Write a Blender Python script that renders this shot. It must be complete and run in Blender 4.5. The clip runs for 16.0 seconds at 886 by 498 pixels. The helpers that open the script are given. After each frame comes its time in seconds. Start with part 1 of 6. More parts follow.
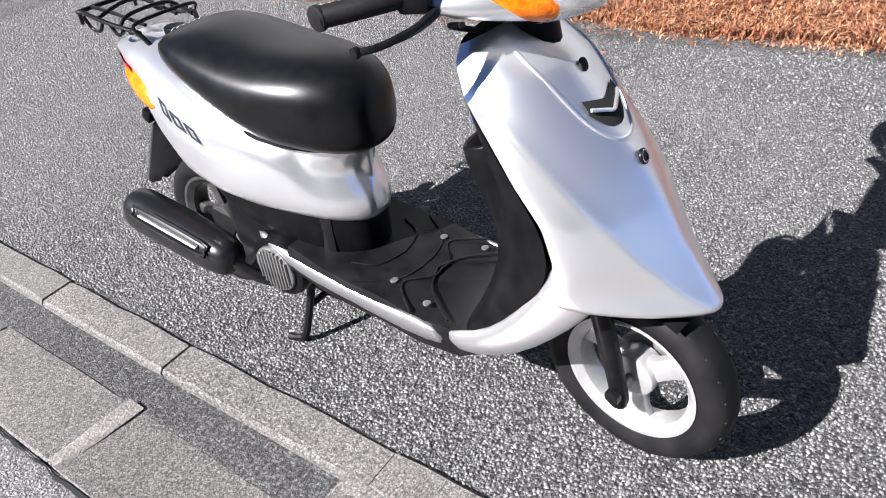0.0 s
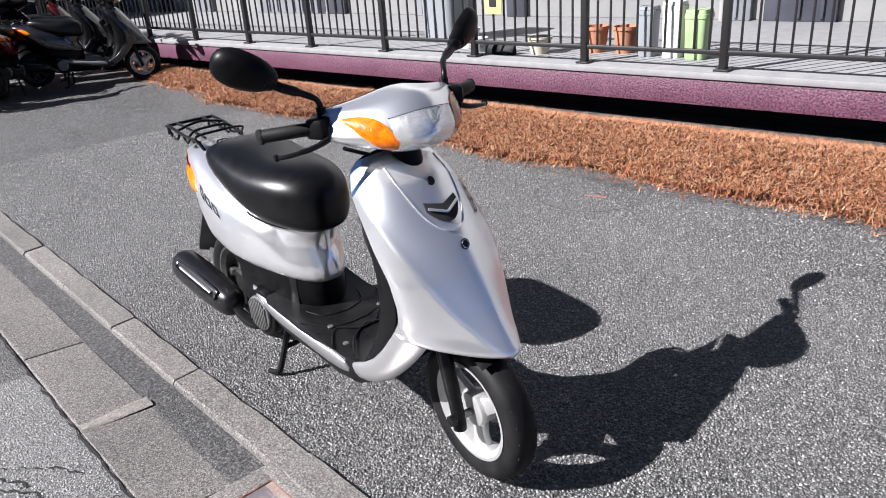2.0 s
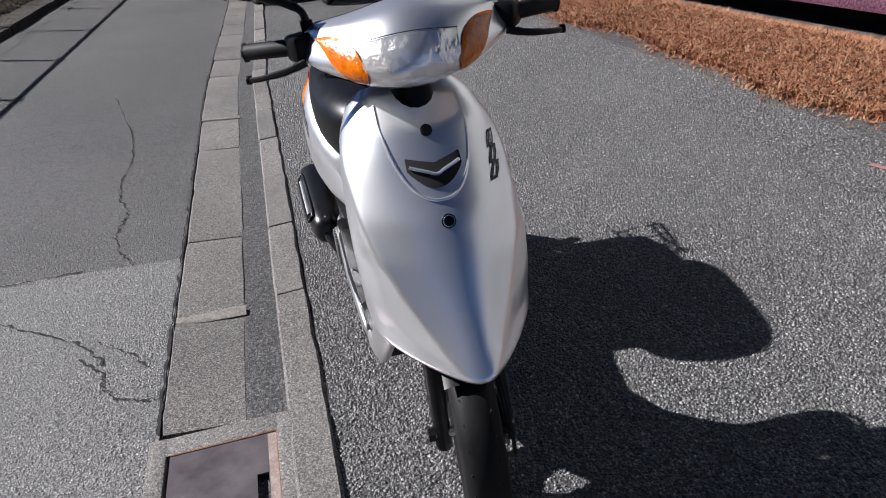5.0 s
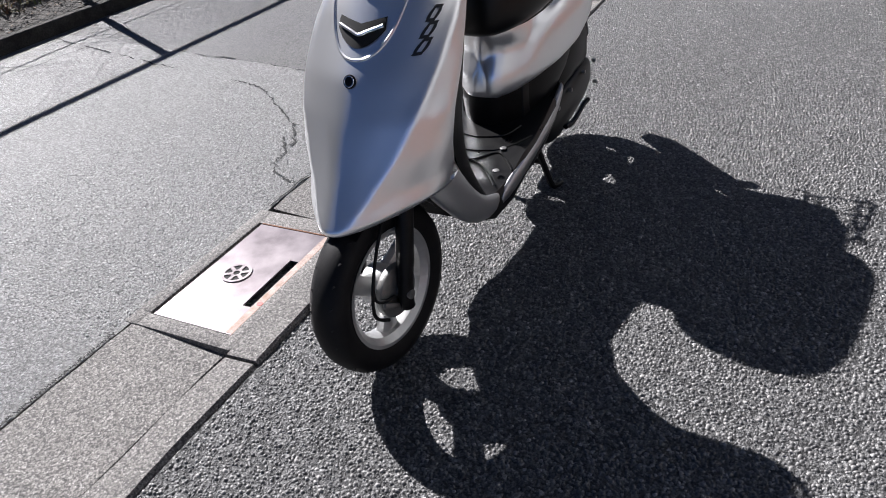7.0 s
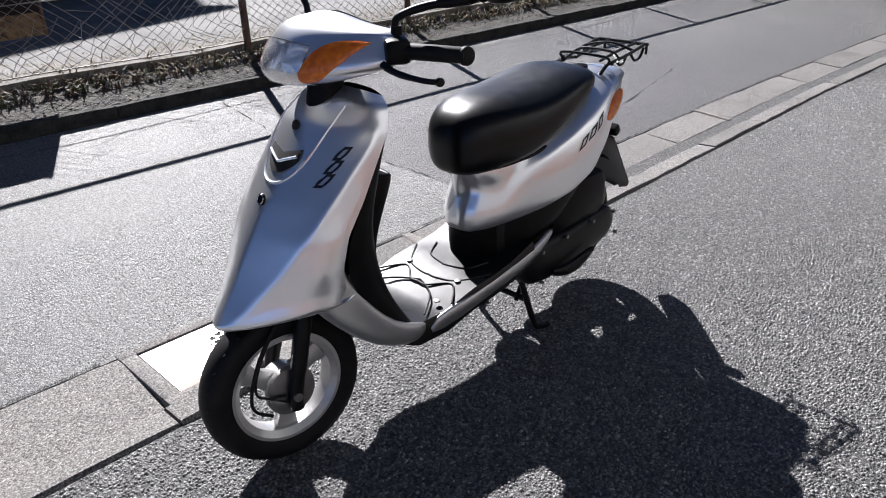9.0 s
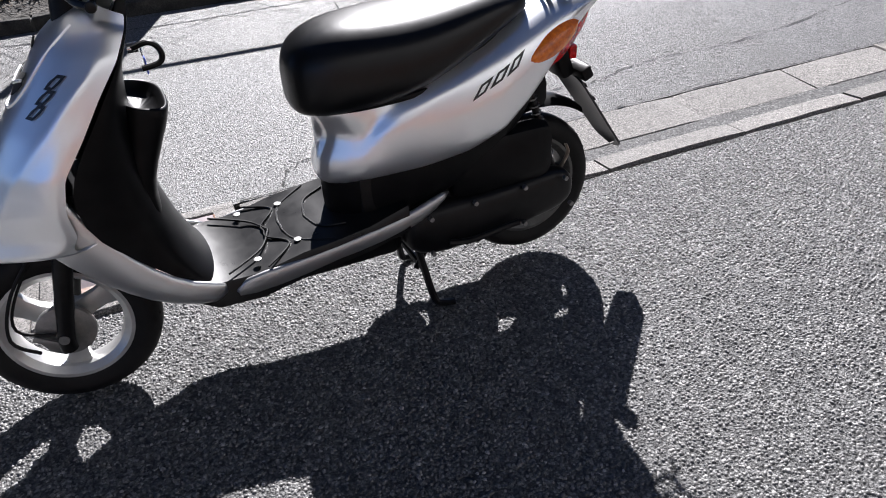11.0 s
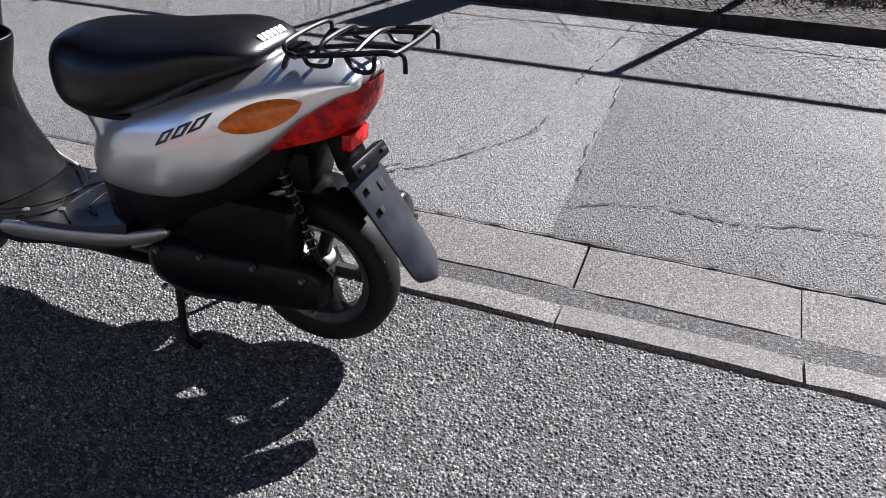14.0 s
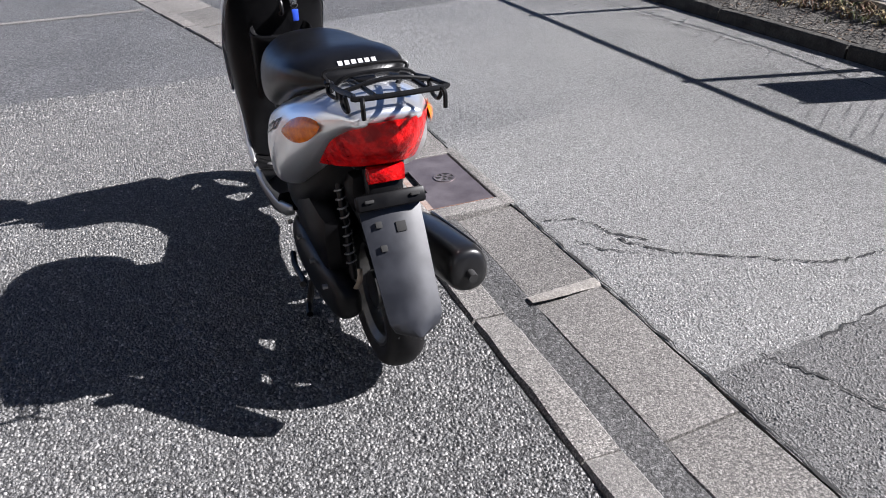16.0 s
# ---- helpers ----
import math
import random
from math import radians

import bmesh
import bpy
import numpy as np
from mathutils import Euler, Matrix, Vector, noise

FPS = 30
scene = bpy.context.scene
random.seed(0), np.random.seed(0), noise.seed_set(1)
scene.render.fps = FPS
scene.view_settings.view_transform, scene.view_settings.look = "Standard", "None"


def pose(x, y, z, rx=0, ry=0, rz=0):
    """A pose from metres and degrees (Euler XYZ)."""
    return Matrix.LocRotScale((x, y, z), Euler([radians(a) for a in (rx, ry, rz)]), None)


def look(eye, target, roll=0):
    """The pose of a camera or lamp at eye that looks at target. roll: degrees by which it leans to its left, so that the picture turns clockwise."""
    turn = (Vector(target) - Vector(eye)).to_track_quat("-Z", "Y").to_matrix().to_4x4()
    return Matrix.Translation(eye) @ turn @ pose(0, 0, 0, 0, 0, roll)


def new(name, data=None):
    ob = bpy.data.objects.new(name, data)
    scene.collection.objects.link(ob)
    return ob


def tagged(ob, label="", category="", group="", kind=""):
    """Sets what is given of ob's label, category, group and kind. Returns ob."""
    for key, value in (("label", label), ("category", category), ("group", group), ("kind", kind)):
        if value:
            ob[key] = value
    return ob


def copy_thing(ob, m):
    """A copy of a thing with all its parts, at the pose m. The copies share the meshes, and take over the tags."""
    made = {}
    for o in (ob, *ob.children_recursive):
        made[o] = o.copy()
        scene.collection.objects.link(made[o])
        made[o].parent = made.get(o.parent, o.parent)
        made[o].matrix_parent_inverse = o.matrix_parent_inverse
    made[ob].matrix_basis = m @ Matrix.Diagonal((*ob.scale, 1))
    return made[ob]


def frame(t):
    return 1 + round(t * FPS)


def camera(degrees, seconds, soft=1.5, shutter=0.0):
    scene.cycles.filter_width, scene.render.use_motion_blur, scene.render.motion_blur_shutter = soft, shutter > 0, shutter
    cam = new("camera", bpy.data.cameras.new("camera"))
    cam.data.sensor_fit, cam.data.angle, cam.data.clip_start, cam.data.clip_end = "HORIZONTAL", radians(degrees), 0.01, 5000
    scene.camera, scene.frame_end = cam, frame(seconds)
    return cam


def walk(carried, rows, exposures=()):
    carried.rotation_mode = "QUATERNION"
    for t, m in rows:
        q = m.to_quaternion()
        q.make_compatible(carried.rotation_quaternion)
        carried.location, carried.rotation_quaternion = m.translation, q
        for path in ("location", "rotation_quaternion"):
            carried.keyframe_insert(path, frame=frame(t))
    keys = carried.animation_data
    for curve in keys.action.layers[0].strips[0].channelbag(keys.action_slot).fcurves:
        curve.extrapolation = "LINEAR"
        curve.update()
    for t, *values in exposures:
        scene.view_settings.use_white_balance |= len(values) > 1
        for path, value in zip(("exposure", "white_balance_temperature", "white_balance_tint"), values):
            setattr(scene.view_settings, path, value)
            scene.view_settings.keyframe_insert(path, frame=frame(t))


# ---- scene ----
cam = camera(62.1, 16.0, soft=1.0)
PATH = [
    (0, (2.067, -0.544, 1.248), (1.019, 0.728, 0.114), -6.8),
    (0.5, (2.317, -0.628, 1.258), (1.3, 0.745, 0.219), -3.3),
    (1, (2.509, -0.693, 1.286), (1.305, 0.516, 0.242), -4.0),
    (1.5, (2.777, -0.662, 1.331), (1.433, 0.523, 0.442), -3.2),
    (2, (2.856, -0.656, 1.356), (1.48, 0.565, 0.572), -4.1),
    (2.5, (2.851, -0.639, 1.345), (1.474, 0.576, 0.553), -3.4),
    (3, (2.829, -0.617, 1.34), (1.429, 0.574, 0.551), -3.3),
    (3.5, (2.801, -0.549, 1.318), (1.326, 0.526, 0.502), -7.5),
    (3.7, (2.77, -0.478, 1.298), (1.29, 0.576, 0.464), -6.7),
    (6, (2.882, 0.773, 1.177), (1.196, 0.42, 0.16), -5.5),
    (6.5, (2.817, 0.998, 1.139), (1.246, 0.45, 0.029), -3.2),
    (7, (2.771, 1.243, 1.154), (1.313, 0.429, 0.054), -6.4),
    (7.5, (2.784, 1.496, 1.201), (1.478, 0.433, 0.122), -3.9),
    (8, (2.67, 1.609, 1.244), (1.318, 0.463, 0.319), -0.5),
    (8.2, (2.628, 1.643, 1.268), (1.275, 0.446, 0.41), -1.4),
    (10.3, (1.816, 2.012, 1.201), (0.931, 0.559, 0.149), -4.7),
    (10.5, (1.687, 2.041, 1.198), (0.901, 0.584, 0.076), -5.3),
    (11, (1.421, 2.014, 1.196), (0.769, 0.474, 0.099), -3.4),
    (11.5, (1.132, 1.93, 1.211), (0.524, 0.353, 0.142), -4.3),
    (12, (0.821, 1.933, 1.287), (0.527, 0.169, 0.391), -2.4),
    (12.5, (0.576, 1.896, 1.314), (0.42, 0.023, 0.631), -1.3),
    (13, (0.304, 1.824, 1.292), (0.339, -0.024, 0.529), -3.0),
    (13.5, (-0.037, 1.83, 1.233), (0.314, 0.096, 0.301), 1.2),
    (14, (-0.276, 1.685, 1.19), (0.338, 0.11, 0.12), 0.4),
    (14.5, (-0.499, 1.511, 1.197), (0.41, 0.083, 0.134), -1.5),
    (15, (-0.752, 1.375, 1.22), (0.516, 0.193, 0.223), -0.5),
    (15.5, (-0.834, 1.127, 1.203), (0.566, 0.163, 0.149), 0.0),
    (16, (-0.966, 0.865, 1.2), (0.655, 0.234, 0.212), -1.6),
]
walk(cam, [(t, look(eye, target, roll)) for t, eye, target, roll in PATH], exposures=[
    (0, 1.81, 6150, 14), (1, 1.77, 6150, 14), (1.5, 1.64, 6150, 14), (2.5, 1.47, 6150, 14), (3.7, 1.19, 6150, 14), (5.8, 0.91, 6150, 14), (6.2, 0.94, 6150, 14), (7, 1.34, 6150, 14), (8.2, 1.59, 6150, 14),
    (10.3, 1.31, 6150, 14), (10.7, 1.41, 6150, 14), (11.2, 1.81, 6150, 14), (12, 2.01, 6150, 14), (12.6, 1.87, 6150, 14), (13, 1.54, 6150, 14), (14, 1.49, 6150, 14), (16, 1.65, 6150, 14)])

# world, sun
SHADE = Vector((0.505, 1.165, -1.0)).normalized()   # the way the sunlight runs
world = bpy.data.worlds.new("world")
scene.world = world
world.use_nodes = True
_n = world.node_tree.nodes
_sky = _n.new("ShaderNodeTexSky")
_sky.sky_type, _sky.sun_disc = "NISHITA", False
_sky.air_density, _sky.dust_density, _sky.ozone_density = 0.23, 0.0, 3.0
_sky.sun_elevation = math.asin(-SHADE.z)
_sky.sun_rotation = math.atan2(-SHADE.x, -SHADE.y)
world.node_tree.links.new(_sky.outputs[0], _n["Background"].inputs[0])
_n["Background"].inputs[1].default_value = 0.05
sun_data = bpy.data.lights.new("sun", "SUN")
sun_data.energy, sun_data.angle, sun_data.color = 5.0, radians(0.53), (1.0, 0.965, 0.92)
sun = new("sun", sun_data)
sun.rotation_euler = SHADE.to_track_quat("-Z", "Y").to_euler()
sun.location = (-6, -10, 9)

# ---------------------------------------------------------------- materials


def material(name, a, b=None, rough=0.5, metal=0.0, scale=8.0, spread=(0.35, 0.65), bump=0.0, bscale=200.0, coat=0.0, trans=0.0, rvar=0.0, fine=0.0, spec=0.5, glow=0.0):
    m = bpy.data.materials.new(name)
    m.use_nodes = True
    nt = m.node_tree
    p = nt.nodes["Principled BSDF"]
    p.inputs["Roughness"].default_value = rough
    p.inputs["Metallic"].default_value = metal
    p.inputs["Coat Weight"].default_value = coat
    p.inputs["Coat Roughness"].default_value = 0.06
    p.inputs["Transmission Weight"].default_value = trans
    p.inputs["Specular IOR Level"].default_value = spec
    p.inputs["Base Color"].default_value = (*a, 1)
    co = nt.nodes.new("ShaderNodeTexCoord")
    if b or rvar:
        n = nt.nodes.new("ShaderNodeTexNoise")
        n.inputs["Scale"].default_value, n.inputs["Detail"].default_value, n.inputs["Roughness"].default_value = scale, 8, 0.6
        nt.links.new(co.outputs["Object"], n.inputs["Vector"])
        r = nt.nodes.new("ShaderNodeMapRange")
        r.inputs["From Min"].default_value, r.inputs["From Max"].default_value = spread
        nt.links.new(n.outputs["Fac"], r.inputs["Value"])
        if b:
            mix = nt.nodes.new("ShaderNodeMix")
            mix.data_type = "RGBA"
            mix.inputs[6].default_value, mix.inputs[7].default_value = (*a, 1), (*b, 1)
            nt.links.new(r.outputs[0], mix.inputs[0])
            out = mix.outputs[2]
            if fine:
                n2 = nt.nodes.new("ShaderNodeTexNoise")
                n2.inputs["Scale"].default_value, n2.inputs["Detail"].default_value = bscale, 3
                nt.links.new(co.outputs["Object"], n2.inputs["Vector"])
                r2 = nt.nodes.new("ShaderNodeMapRange")
                r2.inputs["From Min"].default_value, r2.inputs["From Max"].default_value = 0.3, 0.7
                r2.inputs["To Min"].default_value, r2.inputs["To Max"].default_value = 1 - fine, 1 + fine
                nt.links.new(n2.outputs["Fac"], r2.inputs["Value"])
                mul = nt.nodes.new("ShaderNodeVectorMath")
                mul.operation = "SCALE"
                nt.links.new(out, mul.inputs[0])
                nt.links.new(r2.outputs[0], mul.inputs[3])
                out = mul.outputs[0]
            nt.links.new(out, p.inputs["Base Color"])
        if rvar:
            r3 = nt.nodes.new("ShaderNodeMapRange")
            r3.inputs["To Min"].default_value, r3.inputs["To Max"].default_value = rough - rvar, rough + rvar
            nt.links.new(n.outputs["Fac"], r3.inputs["Value"])
            nt.links.new(r3.outputs[0], p.inputs["Roughness"])
    if bump:
        n3 = nt.nodes.new("ShaderNodeTexNoise")
        n3.inputs["Scale"].default_value, n3.inputs["Detail"].default_value = bscale, 4
        nt.links.new(co.outputs["Object"], n3.inputs["Vector"])
        bp = nt.nodes.new("ShaderNodeBump")
        bp.inputs["Strength"].default_value, bp.inputs["Distance"].default_value = bump, 1.2 / bscale
        nt.links.new(n3.outputs["Fac"], bp.inputs["Height"])
        nt.links.new(bp.outputs[0], p.inputs["Normal"])
    if glow:
        p.inputs["Emission Color"].default_value = (*a, 1)
        p.inputs["Emission Strength"].default_value = glow
    return m


def asphalt(name, dark, light, cell, relief, worn, blotch=0.35, pieces=False):
    """Bound stones: every stone its own grey and height, pits between them, larger worn patches."""
    m = bpy.data.materials.new(name)
    m.use_nodes = True
    nt = m.node_tree
    p = nt.nodes["Principled BSDF"]
    p.inputs["Roughness"].default_value = 0.52
    p.inputs["Specular IOR Level"].default_value = 0.6
    co = nt.nodes.new("ShaderNodeVectorMath")
    co.operation = "ADD"
    tc = nt.nodes.new("ShaderNodeTexCoord")
    nt.links.new(tc.outputs["Object"], co.inputs[0])
    if pieces:
        info = nt.nodes.new("ShaderNodeObjectInfo")
        far = nt.nodes.new("ShaderNodeMath")
        far.operation = "MULTIPLY"
        far.inputs[1].default_value = 40.0
        nt.links.new(info.outputs["Random"], far.inputs[0])
        nt.links.new(far.outputs[0], co.inputs[1])
    warp = nt.nodes.new("ShaderNodeTexNoise")
    warp.inputs["Scale"].default_value, warp.inputs["Detail"].default_value = 0.9 / cell, 3
    nt.links.new(co.outputs[0], warp.inputs["Vector"])
    add = nt.nodes.new("ShaderNodeVectorMath")
    add.operation = "MULTIPLY_ADD"
    nt.links.new(warp.outputs["Color"], add.inputs[0])
    add.inputs[1].default_value = (cell * 2.4,) * 3
    nt.links.new(co.outputs[0], add.inputs[2])
    vo = nt.nodes.new("ShaderNodeTexVoronoi")
    vo.inputs["Scale"].default_value = 1 / cell
    vo2 = nt.nodes.new("ShaderNodeTexVoronoi")
    vo2.inputs["Scale"].default_value = 2.7 / cell
    for v in (vo, vo2):
        nt.links.new(add.outputs[0], v.inputs["Vector"])
    sep = nt.nodes.new("ShaderNodeSeparateColor")
    nt.links.new(vo.outputs["Color"], sep.inputs[0])
    ramp = nt.nodes.new("ShaderNodeValToRGB")
    e = ramp.color_ramp.elements
    e[0].position, e[0].color = 0.0, (*dark, 1)
    e[1].position, e[1].color = 1.0, (*light, 1)
    mid = e.new(0.72)
    mid.color = (*[x * 0.55 + y * 0.45 for x, y in zip(dark, light)], 1)
    nt.links.new(sep.outputs[0], ramp.inputs[0])
    pit = nt.nodes.new("ShaderNodeMapRange")
    pit.inputs["From Min"].default_value, pit.inputs["From Max"].default_value = 0.35, 0.75
    pit.inputs["To Min"].default_value, pit.inputs["To Max"].default_value = 1.0, 0.22
    nt.links.new(vo.outputs["Distance"], pit.inputs["Value"])
    big = nt.nodes.new("ShaderNodeTexNoise")
    big.inputs["Scale"].default_value, big.inputs["Detail"].default_value = 1.1, 7
    nt.links.new(co.outputs[0], big.inputs["Vector"])
    br = nt.nodes.new("ShaderNodeMapRange")
    br.inputs["From Min"].default_value, br.inputs["From Max"].default_value = 0.3, 0.7
    br.inputs["To Min"].default_value, br.inputs["To Max"].default_value = 1 - blotch, 1 + blotch
    nt.links.new(big.outputs["Fac"], br.inputs["Value"])
    mul = nt.nodes.new("ShaderNodeMath")
    mul.operation = "MULTIPLY"
    nt.links.new(pit.outputs[0], mul.inputs[0])
    nt.links.new(br.outputs[0], mul.inputs[1])
    gr = nt.nodes.new("ShaderNodeTexNoise")
    gr.inputs["Scale"].default_value, gr.inputs["Detail"].default_value = 1.5 / cell, 5
    nt.links.new(co.outputs[0], gr.inputs["Vector"])
    gm = nt.nodes.new("ShaderNodeMapRange")
    gm.inputs["From Min"].default_value, gm.inputs["From Max"].default_value = 0.3, 0.7
    gm.inputs["To Min"].default_value, gm.inputs["To Max"].default_value = 0.42, 1.55
    nt.links.new(gr.outputs["Fac"], gm.inputs["Value"])
    mul2 = nt.nodes.new("ShaderNodeMath")
    mul2.operation = "MULTIPLY"
    nt.links.new(mul.outputs[0], mul2.inputs[0])
    nt.links.new(gm.outputs[0], mul2.inputs[1])
    sc = nt.nodes.new("ShaderNodeVectorMath")
    sc.operation = "SCALE"
    nt.links.new(ramp.outputs[0], sc.inputs[0])
    nt.links.new(mul2.outputs[0], sc.inputs[3])
    dust = nt.nodes.new("ShaderNodeMix")
    dust.data_type = "RGBA"
    dust.inputs[7].default_value = (*worn, 1)
    n4 = nt.nodes.new("ShaderNodeTexNoise")
    n4.inputs["Scale"].default_value, n4.inputs["Detail"].default_value = 0.45, 6
    nt.links.new(co.outputs[0], n4.inputs["Vector"])
    r4 = nt.nodes.new("ShaderNodeMapRange")
    r4.inputs["From Min"].default_value, r4.inputs["From Max"].default_value = 0.42, 0.75
    r4.inputs["To Max"].default_value = 0.45
    nt.links.new(n4.outputs["Fac"], r4.inputs["Value"])
    nt.links.new(r4.outputs[0], dust.inputs[0])
    nt.links.new(sc.outputs[0], dust.inputs[6])
    nt.links.new(dust.outputs[2], p.inputs["Base Color"])
    hsum = nt.nodes.new("ShaderNodeMath")
    hsum.operation = "MULTIPLY_ADD"
    nt.links.new(vo2.outputs["Distance"], hsum.inputs[0])
    hsum.inputs[1].default_value = 0.45
    nt.links.new(vo.outputs["Distance"], hsum.inputs[2])
    h2 = nt.nodes.new("ShaderNodeMath")
    h2.operation = "MULTIPLY_ADD"
    nt.links.new(sep.outputs[1], h2.inputs[0])
    h2.inputs[1].default_value = -0.5
    nt.links.new(hsum.outputs[0], h2.inputs[2])
    bp = nt.nodes.new("ShaderNodeBump")
    bp.invert = True
    bp.inputs["Strength"].default_value, bp.inputs["Distance"].default_value = min(relief, 1.0), cell * 0.55 * max(relief, 1.0)
    nt.links.new(h2.outputs[0], bp.inputs["Height"])
    nt.links.new(bp.outputs[0], p.inputs["Normal"])
    return m


M_LOT = asphalt("lot_asphalt", (0.0368, 0.0368, 0.0376), (0.328, 0.326, 0.319), 0.0092, 1.8, (0.152, 0.149, 0.146), 0.22)
M_ROAD = asphalt("road_asphalt", (0.152, 0.152, 0.15), (0.353, 0.35, 0.341), 0.0068, 1.5, (0.255, 0.252, 0.243), 0.13)
M_PATCH = asphalt("road_patch_asphalt", (0.0828, 0.082, 0.0813), (0.198, 0.195, 0.191), 0.0075, 1.6, (0.15, 0.146, 0.142), 0.18)
M_FILL = asphalt("filler_asphalt", (0.0457, 0.045, 0.045), (0.173, 0.171, 0.169), 0.008, 0.8, (0.113, 0.109, 0.108), 0.2)
M_SOIL = material("bank_soil", (0.0216, 0.0192, 0.0168), (0.0848, 0.0776, 0.0672), 0.95, scale=9, bump=1.0, bscale=60, fine=0.4)
M_PARK = material("parking_ground", (0.0848, 0.0832, 0.08), (0.164, 0.159, 0.152), 0.9, scale=1.4, bump=0.6, bscale=70, fine=0.2)
M_CONC = asphalt("kerb_concrete", (0.12, 0.111, 0.102), (0.272, 0.258, 0.242), 0.0055, 0.5, (0.212, 0.2, 0.188), 0.40, True)
for _m in (M_CONC, M_FILL):
    _m.node_tree.nodes["Principled BSDF"].inputs["Roughness"].default_value = 0.8
# set darker for the bank kerb's shaded face; other concrete shares it
M_CONC2 = material("old_concrete", (0.0304, 0.0296, 0.0272), (0.0912, 0.088, 0.0824), 0.9, scale=7, bump=0.6, bscale=150, fine=0.3)
M_STEEL = material("cover_steel", (0.12, 0.10, 0.105), (0.21, 0.185, 0.19), 0.36, 0.6, scale=9, rvar=0.1, bump=0.1, bscale=300)
M_RUST = material("rust", (0.096, 0.036, 0.0176), (0.216, 0.104, 0.06), 0.85, 0.1, scale=22, bump=0.5, bscale=200, fine=0.3)
M_RUST2 = material("rust_film", (0.208, 0.136, 0.104), (0.32, 0.272, 0.248), 0.7, 0.3, scale=30, fine=0.2)
M_POST = material("rusty_post", (0.08, 0.044, 0.0304), (0.16, 0.104, 0.076), 0.7, 0.3, scale=18, bump=0.3, bscale=200)
# near-black for gaps and holes, and for the painted shade below the terrace
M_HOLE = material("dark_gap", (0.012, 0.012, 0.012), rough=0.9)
M_PAINT = material("silver_paint", (0.90, 0.91, 0.925), (0.925, 0.93, 0.94), 0.29, 0.88, scale=3, spread=(0.3, 0.7), coat=0.3, rvar=0.02)
# the cowl's silver with the shade low on the sills put into its colour
M_SILL_SHADE = material("shaded_sill_paint", (0.40, 0.40, 0.405), (0.46, 0.46, 0.465), 0.36, 0.85, scale=4, coat=0.1)
# cowl silver again, toned down to carry the shade on the leg panels
M_LEG_SHADE = material("shaded_leg_paint", (0.60, 0.605, 0.61), (0.64, 0.645, 0.65), 0.34, 0.85, scale=4, coat=0.15)
M_RIMDARK = material("dark_rim", (0.07, 0.07, 0.07), (0.12, 0.118, 0.112), 0.38, 0.7, scale=30, bump=0.1, bscale=300)
M_SEAT = material("seat_vinyl", (0.003, 0.003, 0.0034), (0.005, 0.005, 0.0054), 0.33, scale=30, bump=0.05, bscale=700, rvar=0.05, spec=0.32)
M_PLASTIC = material("black_plastic", (0.0025, 0.0025, 0.003), (0.006, 0.006, 0.0065), 0.38, scale=20, bump=0.02, bscale=700, rvar=0.06, spec=0.11)
M_FLAP = material("scuffed_plastic", (0.009, 0.0096, 0.012), (0.026, 0.0275, 0.033), 0.34, scale=9, spread=(0.4, 0.7), bump=0.03, bscale=400, rvar=0.08)
M_FLOOR = material("floor_plastic", (0.004, 0.004, 0.0045), (0.010, 0.0098, 0.0098), 0.30, scale=16, bump=0.04, bscale=420, rvar=0.08, spec=0.28)
M_RUBBER = material("tyre_rubber", (0.005, 0.005, 0.006), (0.012, 0.0115, 0.0115), 0.6, scale=14, bump=0.1, bscale=300, spec=0.18)
M_RIM = material("rim_paint", (0.46, 0.46, 0.455), (0.54, 0.54, 0.53), 0.36, 0.6, scale=30, coat=0.3)
M_ALU = material("cast_aluminium", (0.20, 0.20, 0.20), (0.30, 0.295, 0.285), 0.45, 0.8, scale=30, bump=0.2, bscale=300)
M_DARKMETAL = material("black_steel", (0.003, 0.003, 0.0035), (0.007, 0.007, 0.0075), 0.38, 0.0, scale=40, spec=0.2)
M_MUFFLER = material("muffler_black", (0.005, 0.005, 0.0055), (0.010, 0.010, 0.0105), 0.30, 0.1, scale=18, rvar=0.06, coat=0.12)
M_TAN = material("tarnished_metal", (0.336, 0.272, 0.208), (0.24, 0.192, 0.152), 0.5, 0.4, scale=40, bump=0.1, bscale=300)
M_CHROME = material("chrome", (0.75, 0.75, 0.75), rough=0.12, metal=1.0)
M_AMBER = material("amber_lens", (0.52, 0.100, 0.001), (0.78, 0.20, 0.004), 0.16, scale=60, coat=0.3, bump=0.25, bscale=180)
M_RED = material("red_lens", (0.24, 0.001, 0.002), (0.64, 0.005, 0.005), 0.12, scale=26, spread=(0.42, 0.60), coat=0.0, bump=0.3, bscale=55, spec=0.35)
M_CLEAR = material("clear_lens", (0.95, 0.95, 0.95), rough=0.04, coat=1.0)
M_CLEAR.node_tree.nodes["Principled BSDF"].inputs["Alpha"].default_value = 0.22
M_REFL = material("lamp_reflector", (0.93, 0.92, 0.90), (0.84, 0.80, 0.75), 0.27, 1.0, scale=14, spread=(0.45, 0.6), bump=0.30, bscale=16)
M_MIRROR = material("mirror_glass", (0.9, 0.92, 0.92), rough=0.02, metal=1.0)
M_LOGO = material("logo_black", (0.02, 0.02, 0.022), rough=0.35)
M_LOGOW = material("logo_grey", (0.62, 0.62, 0.62), rough=0.4, metal=0.4)
M_BLUE = material("blue_tag", (0.024, 0.072, 0.496), rough=0.35, coat=0.5)

# ---------------------------------------------------------------- mesh helpers


